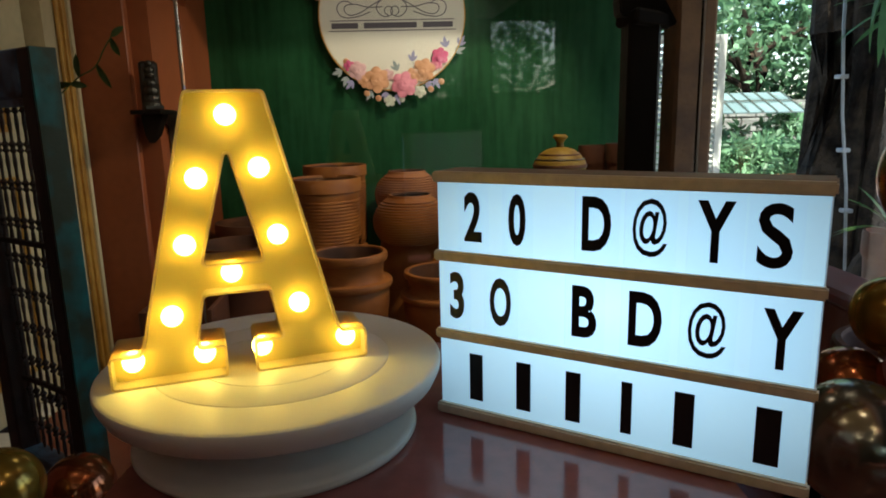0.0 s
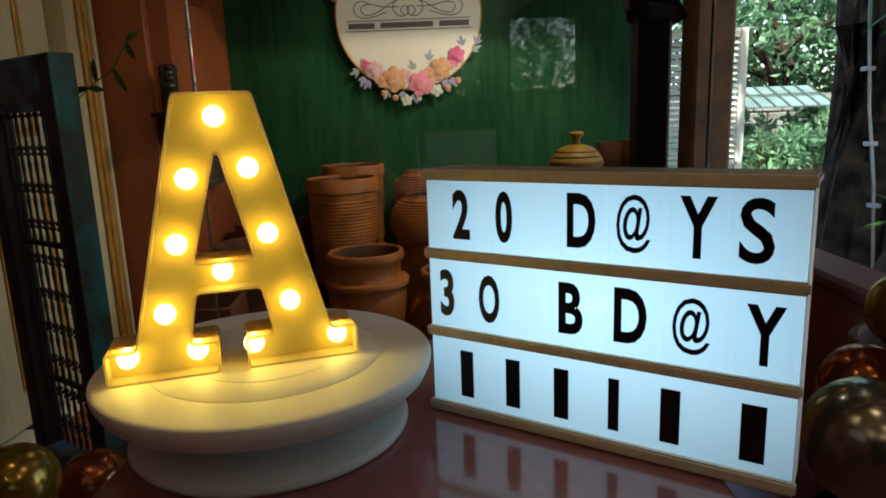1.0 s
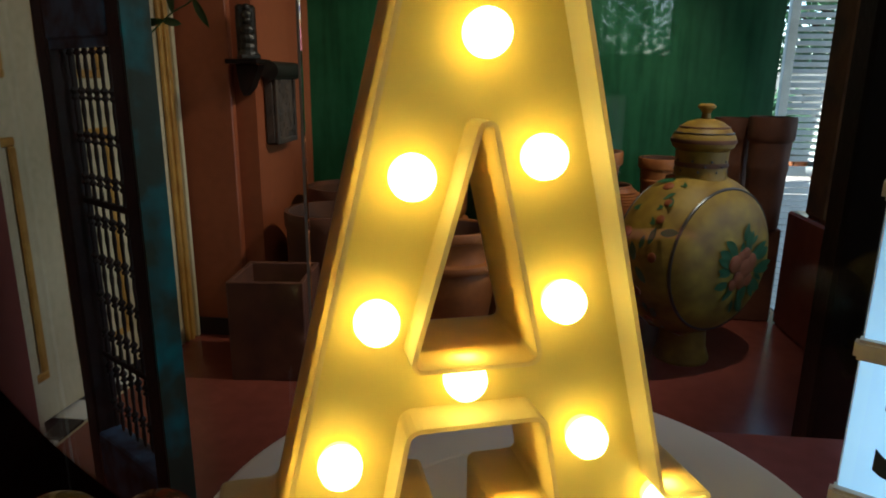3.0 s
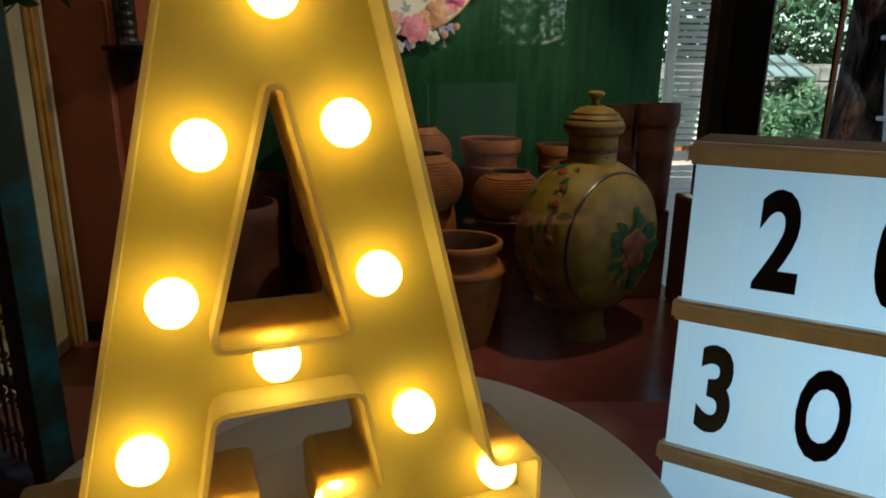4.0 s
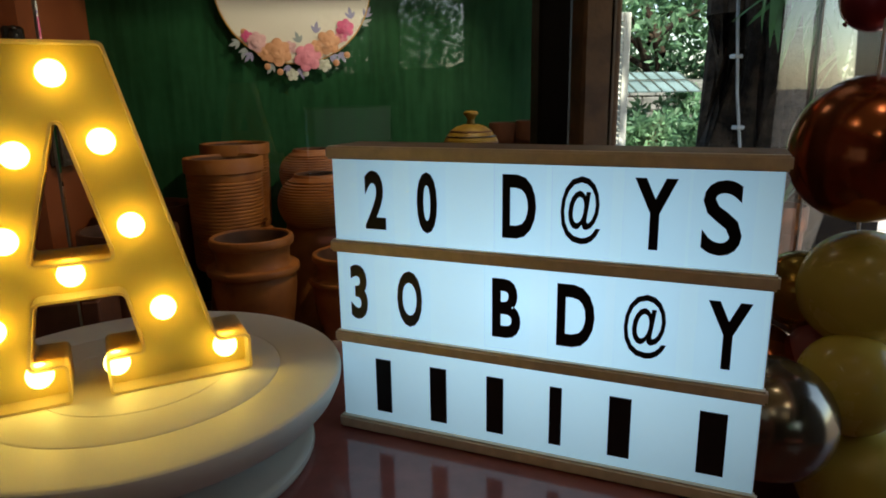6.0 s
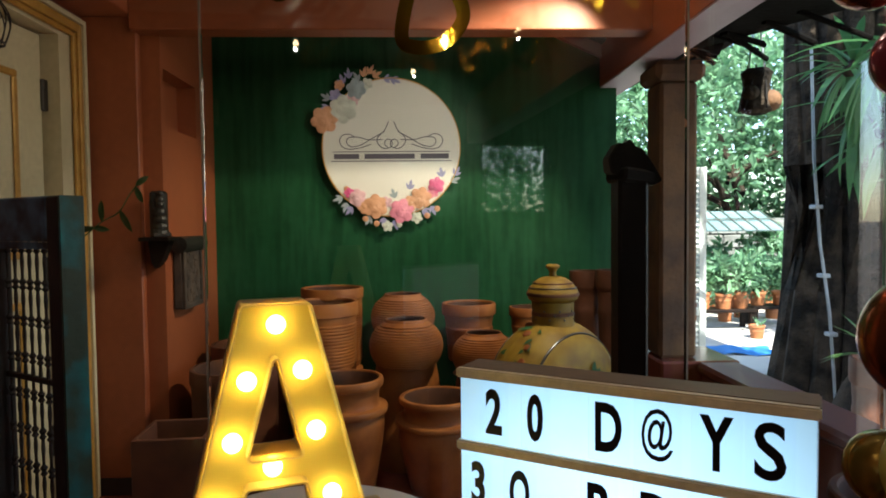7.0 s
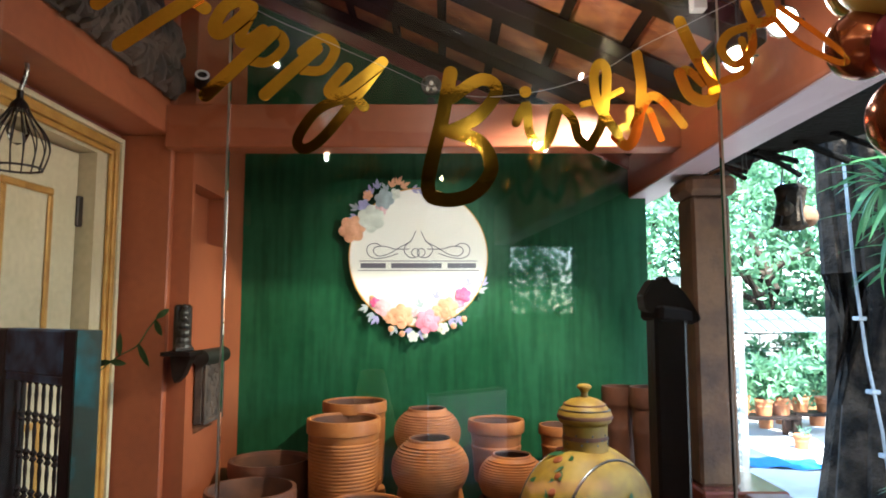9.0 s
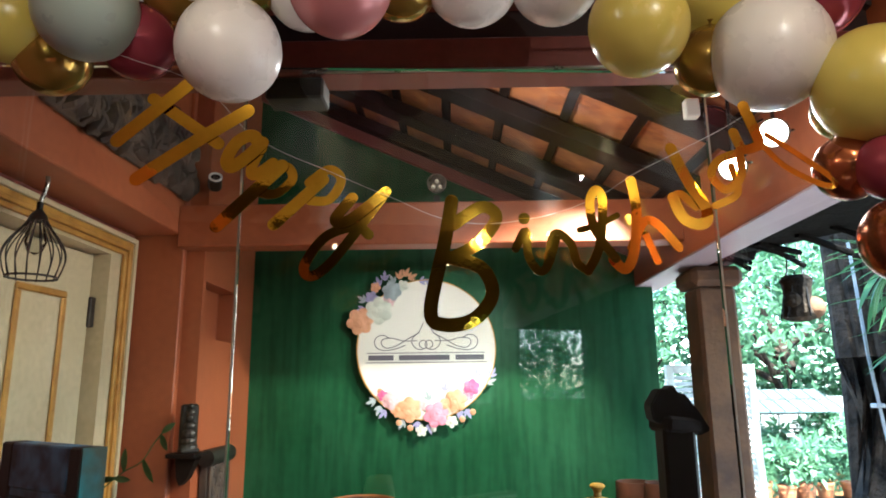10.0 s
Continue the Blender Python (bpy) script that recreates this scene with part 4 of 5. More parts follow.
SPRAYS = ((0.86, -0.50, 20, "sagegrey"), (0.92, -0.42, 60, "lilac"), (0.74, -0.44, 100, "lilac"), (-0.72, -0.72, 200, "sagegrey"), (-0.66, -0.80, 250, "sagegrey"), (-0.12, -1.02, 260, "lilac"), (0.02, -1.06, 290, "lilac"),
          (0.30, -0.98, 300, "lilac"), (0.44, -0.90, 320, "lilac"), (0.26, -0.62, 80, "lilac"), (0.05, -0.74, 110, "sagegrey"), (0.56, -0.86, 300, "lilac"), (-0.32, -1.0, 240, "sagegrey"), (-0.58, -0.86, 230, "lilac"),
          (-0.68, 0.92, 110, "lilac"), (-0.60, 1.0, 95, "lilac"), (-0.40, 1.02, 75, "peach"), (-0.32, 1.06, 60, "peach"), (-0.26, 1.02, 30, "peach"), (-0.10, 0.98, 10, "lilac"), (0.0, 0.99, -20, "lilac"), (-0.88, 0.70, 150, "sagegrey"), (-0.90, 0.60, 200, "lilac"), (-0.46, 0.96, 120, "sagegrey"))
rnd = random.Random(5)
for key, x, z, r in BLOOMS:
    bloom = petal_flower(r * SR, 6 if r > 0.1 else 5, 0.036 + 0.03 * r)
    if r > 0.12:
        for ring, n in ((0.55, 5), (0.28, 3)):
            for k in range(n):
                a = 2 * math.pi * (k + ring) / n
                join(bloom, ball(r * SR * 0.30, 10, 6), Matrix.Translation((math.cos(a) * r * SR * ring * 0.6, -0.046 - 0.004 * (1 - ring), math.sin(a) * r * SR * ring * 0.6)) @ Matrix.Rotation(-a, 4, "Y") @ Matrix.Diagonal((0.55, 0.12, 1.0, 1)))
    part("cut_out_flower", bloom, CHARM[key], sign, "painted cut-out flower", True, pose(x * SR, -0.012, z * SR, 0, rnd.uniform(0, 360), 0))
for key, x, z in BUDS:
    part("bud", ball(0.013, 12, 8), CHARM[key], sign, "small peach bud", True, pose(x * SR, -0.046, z * SR) @ Matrix.Diagonal((1, 0.25, 1, 1)))
for x, z, a, key in SPRAYS:
    for d, l in ((-34, 0.7), (0, 1.0), (36, 0.75)):
        tip = outline([(0, 0), (0.35, 0.16), (0.7, 0.15), (1.0, 0.0), (0.7, -0.13), (0.35, -0.15)], 0.06)
        part("leaf", tip, CHARM[key], sign, "cut-out leaf", False, pose(x * SR, -0.045 - 0.0006 * rnd.random(), z * SR, 0, -(a + d), 0) @ Matrix.Scale(0.048 * l, 4))
for s in (1, -1):
    logo = [[(s * x, z) for x, z in line] for line in (
        ((0.012, 0.128), (0.03, 0.09), (0.062, 0.052), (0.05, 0.022), (0.018, 0.012), (-0.004, 0.03), (0.012, 0.052), (0.03, 0.034), (0.014, 0.014)),
        ((0.03, 0.085), (0.08, 0.058), (0.15, 0.022), (0.185, 0.024), (0.195, 0.05), (0.16, 0.062), (0.10, 0.05), (0.04, 0.05)),
        ((0.16, 0.062), (0.19, 0.075), (0.222, 0.06), (0.222, 0.03), (0.20, 0.012), (0.15, 0.012), (0.09, 0.03)))]
    part("scroll_line", strokes(logo, 0.0042, 0.002), SIGN_INK, sign, "thin grey scroll line", True, m=pose(0, -0.0455, -0.016))
part("rule", box(-0.258, 0.258, -0.047, -0.0445, -0.0205, -0.017), SIGN_INK, sign, "thin grey rule")
part("rule", box(-0.265, 0.265, -0.047, -0.0445, -0.0615, -0.058), SIGN_INK, sign, "thin grey rule")
for x, w in ((-0.252, 0.11), (-0.118, 0.22), (0.128, 0.124)):
    part("name_bar", box(x, x + w, -0.0468, -0.0446, -0.050, -0.028), SIGN_INK, sign, "plain grey bar")

# ---- painted jar ----
jar = thing("painted_jar", "large flattened mustard jar painted with fruit, lidded, on the floor", "jar", pose(0.452, 2.30, F) @ Matrix.Diagonal((0.97, 0.97, 0.946, 1)))
JT = 36
JR, JH = 0.268, 0.165
JP = [(0.0, -JH), (0.10, -JH * 0.97), (0.18, -JH * 0.86), (0.225, -JH * 0.66), (0.253, -JH * 0.38), (JR, 0), (0.253, JH * 0.38), (0.225, JH * 0.66), (0.18, JH * 0.86), (0.10, JH * 0.97), (0.0, JH)]


def spline(profile, n=4):
    out = []
    for i in range(len(profile) - 1):
        p0, p1, p2, p3 = (Vector(profile[max(0, min(len(profile) - 1, i + d))]) for d in (-1, 0, 1, 2))
        for k in range(n):
            t = k / n
            v = 0.5 * (2 * p1 + (p2 - p0) * t + (2 * p0 - 5 * p1 + 4 * p2 - p3) * t * t + (3 * p1 - p0 - 3 * p2 + p3) * t ** 3)
            out.append((max(v.x, 0.0), v.y))
    return out + [profile[-1]]


face_turn = pose(0, 0, 0.366, 0, 0, JT) @ pose(0, 0, 0, 90)
part("body", lathe(spline(JP), 72), JAR_Y, jar, "", True, face_turn)
for h in (-0.108, 0.108):
    part("band", lathe([(0.227, h - 0.005), (0.230, h), (0.227, h + 0.005), (0.220, h + 0.004), (0.220, h - 0.004), (0.227, h - 0.005)], 72, caps=False), JAR_DARK, jar, "dark painted band", True, face_turn)
part("foot", lathe([(0, 0), (0.085, 0), (0.088, 0.01), (0.075, 0.05), (0.07, 0.12), (0.09, 0.14), (0, 0.14)], 40), JAR_Y, jar, "", True)
part("neck", lathe([(0, 0.59), (0.082, 0.59), (0.078, 0.62), (0.076, 0.66), (0.078, 0.70), (0, 0.70)], 48), JAR_Y, jar, "", True)
lid = part("lid", lathe([(0, 0.700), (0.076, 0.701), (0.090, 0.712), (0.095, 0.73), (0.090, 0.748), (0.082, 0.756), (0.072, 0.772), (0.05, 0.788), (0.024, 0.796), (0, 0.797)], 48), JAR_Y, jar, "domed lid with a knob", True)
part("lid_line", lathe([(0.085, 0.752), (0.0885, 0.7545), (0.085, 0.757), (0.08, 0.7545), (0.085, 0.752)], 48, caps=False), JAR_DARK, lid, "dark line round the lid", True)
part("knob", lathe([(0, 0.79), (0.012, 0.79), (0.014, 0.80), (0.012, 0.812), (0.018, 0.824), (0.026, 0.83), (0.026, 0.836), (0.018, 0.842), (0, 0.843)], 28), JAR_Y, lid, "", True)
# dark painted bands round neck and lid
for br, bz, bh, owner in ((0.0835, 0.592, 0.010, jar), (0.0785, 0.650, 0.014, jar), (0.0967, 0.724, 0.012, lid), (0.0745, 0.766, 0.008, lid)):
    part("painted_band", lathe([(br - 0.006, bz), (br - 0.001, bz), (br, bz + bh * 0.5), (br - 0.001, bz + bh), (br - 0.006, bz + bh)], 48), CLAY_SHADE_BAND, owner, "dark brown painted band", True)
dot = mesh_of("neck_dot", ball(0.004, 6, 4), JAR_DARK, True)
for i in range(26):
    a = i * 0.2417
    ob = new("neck_dot", dot)
    ob.parent, ob.matrix_basis = jar, pose(math.cos(a) * 0.077, math.sin(a) * 0.077, 0.638 + 0.016 * (i % 3))


def jar_height(r):
    for (r0, h0), (r1, h1) in zip(JP[5:], JP[6:]):
        if r1 <= r <= r0:
            return h0 + (h1 - h0) * (r0 - r) / (r0 - r1)
    return JH


def leaf_shape(length, width, bend=0.0, n=5):
    """A pointed leaf along x in the xy plane, slightly folded."""
    bm = bmesh.new()
    rows = []
    for i in range(n + 1):
        t = i / n
        w = width * math.sin(math.pi * min(t * 0.9 + 0.08, 1.0)) ** 0.8 * (0 if i == n else 1) / 2
        z = -bend * t * t
        rows.append((bm.verts.new((t * length, w, z + w * 0.25)), bm.verts.new((t * length, 0, z)), bm.verts.new((t * length, -w, z + w * 0.25))))
    for a, b in zip(rows, rows[1:]):
        for k in range(2):
            bm.faces.new((a[k], a[k + 1], b[k + 1], b[k]))
    return bm


rnd = random.Random(11)
fruit, leaf_m = mesh_of("painted_fruit", ball(1.0, 12, 8), FRUIT_PAINT, True), mesh_of("painted_leaf", leaf_shape(1.0, 0.42), LEAF_PAINT, True)


def motif(mesh, m, size):
    ob = new(mesh.name, mesh)
    ob.parent, ob.matrix_basis = jar, face_turn @ m @ Matrix.Diagonal((*size, 1))


for i in range(46):
    a, r = rnd.uniform(0, 6.28), rnd.uniform(0.03, 0.105)
    u, v = 0.03 + math.cos(a) * r * 0.75, -0.02 + math.sin(a) * r
    z = jar_height(math.hypot(u, v)) + 0.003
    l = rnd.uniform(0.04, 0.07)
    motif(leaf_m, Matrix.Translation((u, v, z)) @ Matrix.Rotation(a + rnd.uniform(-0.5, 0.5), 4, "Z"), (l, l, l * 0.4))
for i in range(12):
    a, r = rnd.uniform(0, 6.28), rnd.uniform(0.0, 0.07)
    u, v = 0.03 + math.cos(a) * r * 0.8, -0.02 + math.sin(a) * r
    l = rnd.uniform(0.017, 0.030)
    motif(fruit, Matrix.Translation((u, v, jar_height(math.hypot(u, v)) + 0.004)), (l, l, l * 0.2))
for i in range(46):
    a = -1.9 + i * 0.075
    h = rnd.uniform(-0.075, 0.075)
    r = 0.2665 - 2.0 * h * h + 0.001
    m = Matrix.Rotation(math.pi - a, 4, "Z") @ Matrix.Translation((r, 0, h)) @ Matrix.Rotation(math.pi / 2, 4, "Y")
    if i % 3:
        l = rnd.uniform(0.038, 0.062)
        motif(leaf_m, m @ Matrix.Rotation(rnd.uniform(0, 6.28), 4, "Z"), (l, l, l * 0.3))
    else:
        l = rnd.uniform(0.013, 0.019)
        motif(fruit, m, (l, l, l * 0.3))

# ---- dark post ----
post = thing("wooden_post", "old black carved wooden post with a split head", "post", pose(0.408, 1.315, F))
part("shaft", box(-0.031, 0.031, -0.03, 0.03, 0, 1.035, 0.006), POST_WOOD, post)
part("head", box(-0.042, 0.040, -0.036, 0.036, 0, 0.03, 0.006), POST_WOOD, post, m=pose(0.004, 0, 1.022, 0, 6, 18))
part("broken_cap", outline([(-0.046, 1.045), (0.04, 1.018), (0.062, 1.028), (0.040, 1.066), (0.016, 1.098), (0.008, 1.094), (-0.004, 1.114), (-0.016, 1.103), (-0.03, 1.106), (-0.050, 1.075)], 0.05, 0.003), POST_WOOD, post, "splintered top", m=pose(0, -0.025, 0))

# ---- carved screen ----
scr = thing("carved_screen", "old dark wooden lattice screen with worn blue and teal paint", "screen", pose(-0.717, 1.262, F, 0, 0, 146))
SW, SH, ST = 0.335, 1.008, 0.048
part("stile", box(0, 0.045, -ST, 0, 0, SH, 0.004), SCREEN_DARK, scr)
part("stile", box(SW - 0.05, SW, -ST, 0, 0, SH, 0.004), SCREEN_DARK, scr)
part("side_board", box(-0.006, 0.0, -ST, 0.0, 0, SH, 0.001), SCREEN_TEAL, scr, "worn teal side of the upright")
part("rail", box(0.045, SW - 0.05, -ST, 0, SH - 0.09, SH, 0.004), SCREEN_BLUE, scr, "worn blue top rail")
part("rail", box(0.045, SW - 0.05, -ST, 0, 0.0, 0.14, 0.004), SCREEN_BLUE, scr, "worn blue bottom rail")
part("bead", box(0.047, SW - 0.052, -0.012, -0.004, SH - 0.105, SH - 0.091), SCREEN_BLUE, scr)
spindle = mesh_of("spindle", lathe([(0, 0)] + [(r, z) for j in range(10) for r, z in ((0.0032, 0.008 + j * 0.0785), (0.0045, 0.026 + j * 0.0785), (0.0032, 0.045 + j * 0.0785), (0.0075, 0.050 + j * 0.0785), (0.004, 0.056 + j * 0.0785), (0.008, 0.063 + j * 0.0785), (0.0032, 0.070 + j * 0.0785))] + [(0, 0.785)], 8), SCREEN_DARK, True)
for i in range(8):
    ob = new("spindle", spindle)
    ob.parent, ob.matrix_basis = scr, pose(0.060 + i * 0.0305, -0.034, 0.14)
for z in (0.30, 0.62):
    part("cross_bar", box(0.045, SW - 0.05, -0.040, -0.028, z, z + 0.012, 0.002), SCREEN_DARK, scr)

# ---- things on the left wall ----
shelf = thing("wall_shelf", "small dark wooden wall shelf on a wedge bracket", "shelf", pose(-0.968, 2.215, 1.045))
part("board", box(0.0, 0.10, 0.0, 0.119, 0.0, 0.014, 0.002), POST_WOOD, shelf)
part("bracket", outline([(0.0, 0), (0.075, 0), (0.045, -0.07), (0.02, -0.095), (0.008, -0.07)], 0.05, 0.002), POST_WOOD, shelf, m=pose(0.005, 0.068, -0.001))
idol = bmesh.new()
for r, z, sx in ((0.026, 0.012, 1.2), (0.022, 0.035, 1.2), (0.024, 0.06, 1.0), (0.020, 0.085, 1.1), (0.015, 0.112, 1.0), (0.018, 0.128, 0.9), (0.011, 0.15, 1.0)):
    join(idol, ball(r, 12, 8), Matrix.Translation((0, 0, z)) @ Matrix.Diagonal((1, sx, 0.9, 1)))
box(-0.022, -0.008, -0.030, 0.030, 0.0, 0.158, 0.008, bm=idol)
box(-0.026, 0.026, -0.03, 0.03, 0.0, 0.014, 0.003, bm=idol)
solid("stone_figurine", idol, BRONZE, "small dark stone figurine on the wall shelf", "figurine", pose(-0.915, 2.275, 1.0595, 0, 0, -55), smooth=False)
plq = thing("carved_plaque", "dark carved stone plaque with a curled top hanging on the wall", "plaque", pose(-0.923, 2.40, 0.79))
part("slab", box(0, 0.035, 0, 0.20, 0, 0.24, 0.006), CARVED, plq)
rel = bmesh.new()
rnd = random.Random(3)
for i in range(70):
    join(rel, ball(rnd.uniform(0.006, 0.015), 8, 5), Matrix.Translation((0.036, rnd.uniform(0.03, 0.17), rnd.uniform(0.03, 0.21))) @ Matrix.Diagonal((0.5, 1, 1.2, 1)))
part("relief", rel, CARVED, plq, "worn relief carving", True)
fr = bmesh.new()
for y0, y1, z0, z1 in ((0.0, 0.2, 0.0, 0.018), (0.0, 0.2, 0.222, 0.24), (0, 0.016, 0.018, 0.222), (0.184, 0.2, 0.018, 0.222)):
    box(0.0355, 0.044, y0, y1, z0, z1, 0.002, bm=fr)
part("border", fr, CARVED, plq)
part("curled_top", lathe([(0, 0), (0.03, 0), (0.03, 0.24), (0, 0.24)], 20), BRONZE, plq, "dark curled metal top", True, pose(0.03, -0.02, 0.238, -90))
# carved frieze over the doorway
frz = bmesh.new()
rnd = random.Random(8)
box(0, 0.03, 0, 0.88, 0, 0.25, 0.01, bm=frz)
for i in range(260):
    join(frz, ball(rnd.uniform(0.016, 0.045), 8, 5), Matrix.Translation((0.03, rnd.uniform(0.02, 0.86), rnd.uniform(0.02, 0.23))) @ Matrix.Rotation(rnd.uniform(0, 3), 4, "X") @ Matrix.Diagonal((0.9, 1.4, 0.6, 1)))
solid("stone_frieze", frz, CARVED, "weathered carved stone frieze fixed to the beam", "carving", pose(-1.0, 1.42, 1.94), smooth=True)
cctv = thing("security_camera", "small white-ringed security camera on the wall", "camera", pose(-0.90, 2.28, 1.985))
part("mount", lathe([(0, 0), (0.02, 0), (0.02, 0.012), (0.007, 0.016), (0.007, 0.05), (0, 0.05)], 20), IRON, cctv, "", True, pose(0, 0.03, 0.02, 90))
part("barrel", lathe([(0, 0), (0.022, 0), (0.024, 0.004), (0.024, 0.05), (0, 0.05)], 24), IRON, cctv, "", True, pose(0.02, -0.01, 0, 60, 0, 20))
part("ring", lathe([(0.017, 0.050), (0.024, 0.050), (0.024, 0.054), (0.017, 0.054), (0.017, 0.050)], 24, caps=False), WHITE_PLASTIC, cctv, "white lens ring", True, pose(0.02, -0.01, 0, 60, 0, 20))
# cage lamp by the doorway
cage = thing("cage_lamp", "black wire cage lamp hanging from a curved arm", "lamp", pose(-1.088, 1.62, 1.545))
for i in range(16):
    a = i * math.pi / 8
    prof = [(0.020, 0.155), (0.034, 0.13), (0.062, 0.09), (0.072, 0.06), (0.068, 0.03), (0.058, 0.0)]
    part("wire", strokes([[(r, z) for r, z in prof]], 0.0035, 0.0035, 3), IRON, cage, m=pose(0, 0, 0, 0, 0, math.degrees(a)))
part("hoop", lathe([(0.056, 0), (0.060, 0), (0.060, 0.005), (0.056, 0.005), (0.056, 0)], 32, caps=False), IRON, cage)
part("cap", lathe([(0, 0.15), (0.024, 0.15), (0.02, 0.165), (0.008, 0.18), (0.008, 0.20), (0, 0.20)], 20), IRON, cage, "", True)
part("bulb", lathe([(0, 0.06), (0.018, 0.07), (0.026, 0.095), (0.018, 0.125), (0.012, 0.15), (0, 0.15)], 20), SHEER, cage, "unlit clear bulb", True)
part("arm", strokes([[(0.0, 0.198), (0.012, 0.27), (-0.025, 0.32), (-0.082, 0.29)]], 0.012, 0.012), STEEL, cage, "curved metal arm", True)

# vine sprig from the screen's edge
vine = thing("vine_sprig", "thin green vine sprig beside the lattice screen", "plant", pose(-0.698, 1.335, 1.095))
part("stem", strokes([[(-0.01, -0.02), (0.03, 0.012), (0.062, 0.03), (0.085, 0.065), (0.10, 0.085)]], 0.0025, 0.0025), LIVE_LEAF, vine, "", True)
for x, z, a, l in ((0.012, 0.0, 190, 0.045), (0.03, 0.012, 95, 0.045), (0.012, 0.0, -10, 0.03), (0.066, 0.034, -65, 0.05), (0.1, 0.085, 40, 0.03), (0.098, 0.082, -70, 0.035)):
    part("leaf", leaf_shape(l, 0.013, 0.006), LIVE_LEAF, vine, "", True, pose(x, 0, z, 90, -a, 0))

# terracotta box planter and the pot beside the table
pb = bmesh.new()
box(-0.11, 0.11, -0.11, -0.095, 0, 0.30, 0.003, bm=pb)
box(-0.11, 0.11, 0.095, 0.11, 0, 0.30, 0.003, bm=pb)
box(-0.11, -0.095, -0.094, 0.094, 0, 0.30, 0.003, bm=pb)
box(0.095, 0.11, -0.094, 0.094, 0, 0.30, 0.003, bm=pb)
box(-0.095, 0.095, -0.095, 0.095, 0.0, 0.16, bm=pb)
solid("box_planter", pb, CLAY_DARK, "square red clay box planter by the pillar", "planter", pose(-0.80, 2.08, F, 0, 0, 4))
pot("terracotta_pot", "collar", 0.79, 1.0, F, 0.15, 0.49, CLAY_DARK, "dark clay pot with a thick pale rim beside the table", seed=21)

# ---- foil banner ----
banner = thing("foil_banner", "gold foil happy birthday letter banner on a thread", "banner", pose(-0.028, 0.93, 1.4595))
K = 0.00084
WORDS = {
    "H": ((26, ((345, 100), (195, 232))), (26, ((428, 178), (330, 240), (235, 305))), (22, ((252, 150), (378, 240)))),
    "a": ((24, ((455, 250), (440, 226), (412, 238), (395, 270), (405, 284), (436, 262), (458, 240))), (20, ((458, 245), (440, 285), (446, 300), (478, 278)))),
    "p": ((24, ((498, 288), (388, 396))), (17, ((486, 300), (508, 290), (517, 312), (490, 338), (462, 336)))),
    "pp": ((22, ((570, 312), (486, 393))), (17, ((545, 316), (580, 292), (602, 312), (582, 348), (548, 350)))),
    "y": ((20, ((622, 345), (592, 384), (618, 385), (682, 335))), (18, ((682, 335), (640, 392), (585, 462), (552, 484), (540, 465), (575, 415), (628, 397), (652, 412)))),
    "B": ((24, ((798, 356), (785, 430), (760, 548), (785, 572), (835, 562), (866, 520), (848, 475), (796, 456))), (22, ((796, 456), (845, 430), (876, 385), (850, 366), (800, 398)))),
    "i": ((20, ((924, 388), (924, 389))), (15, ((908, 441), (926, 410), (930, 455), (948, 482), (964, 468), (978, 425)))),
    "r": ((15, ((962, 470), (972, 424), (984, 416), (1004, 436), (1012, 468), (1030, 483))),),
    "t": ((16, ((1030, 483), (1052, 440), (1062, 360), (1052, 338), (1040, 360), (1046, 410), (1078, 462))), (11, ((1020, 410), (1056, 400), (1086, 385)))),
    "h": ((18, ((1078, 462), (1098, 478), (1114, 450), (1124, 380), (1118, 318))), (16, ((1112, 440), (1136, 394), (1160, 398), (1194, 440))), (13, ((1138, 415), (1156, 464)))),
    "d": ((21, ((1196, 256), (1222, 320), (1250, 372), (1240, 398), (1208, 388), (1192, 350))), (15, ((1192, 352), (1206, 342), (1232, 366)))),
    "aa": ((15, ((1305, 276), (1268, 290), (1254, 318), (1276, 344), (1304, 320), (1306, 282))), (13, ((1290, 300), (1296, 350), (1255, 372)))),
    "yy": ((18, ((1302, 236), (1316, 268), (1344, 262))), (20, ((1326, 184), (1346, 250))), (11, ((1346, 250), (1388, 300), (1452, 336), (1468, 326), (1410, 276), (1362, 240)))),
}
for key, lines in WORDS.items():
    bm = bmesh.new()
    for k, (w, pts) in enumerate(lines):
        join(bm, ribbon([((x - 784) * K, (440 - z) * K) for x, z in pts], w * K, 0.0008, 0.0018 * k))
    rnd = random.Random(len(key) + ord(key[0]))
    part("foil_letter", bm, FOIL, banner, "", False, pose(0, rnd.uniform(-0.004, 0.004), 0, rnd.uniform(-1.5, 1.5), 0, rnd.uniform(-2, 2)))
part("thread", strokes([[((x - 784) * K, (440 - z) * K) for x, z in ((180, 60), (345, 130), (440, 225), (590, 300), (690, 345), (800, 390), (925, 390), (1055, 350), (1120, 310), (1200, 270), (1330, 200), (1420, 130))]], 0.0006, 0.0006), WHITE_PLASTIC, banner, "thin clear thread")

# ---- lamps under the roof ----
def track_spot(label, m):
    ob = thing("spot_lamp", label, "lamp", m, "track spot lamps")
    part("can", lathe([(0, 0), (0.022, 0), (0.030, 0.012), (0.032, 0.05), (0.028, 0.05), (0.024, 0.02), (0, 0.02)], 24), STEEL, ob, "", True)
    part("lens", lathe([(0, 0.022), (0.024, 0.022), (0.026, 0.035), (0, 0.036)], 20), LENS, ob, "bright lens", True)
    part("drop_rod", rod(m.inverted() @ m.translation, m.inverted() @ (m.translation + Vector((0, 0, 0.27))), 0.004), IRON, ob)
    part("yoke", strokes([[(-0.036, 0.02), (-0.03, -0.03), (0.03, -0.03), (0.036, 0.02)]], 0.005, 0.005), IRON, ob)
    return ob


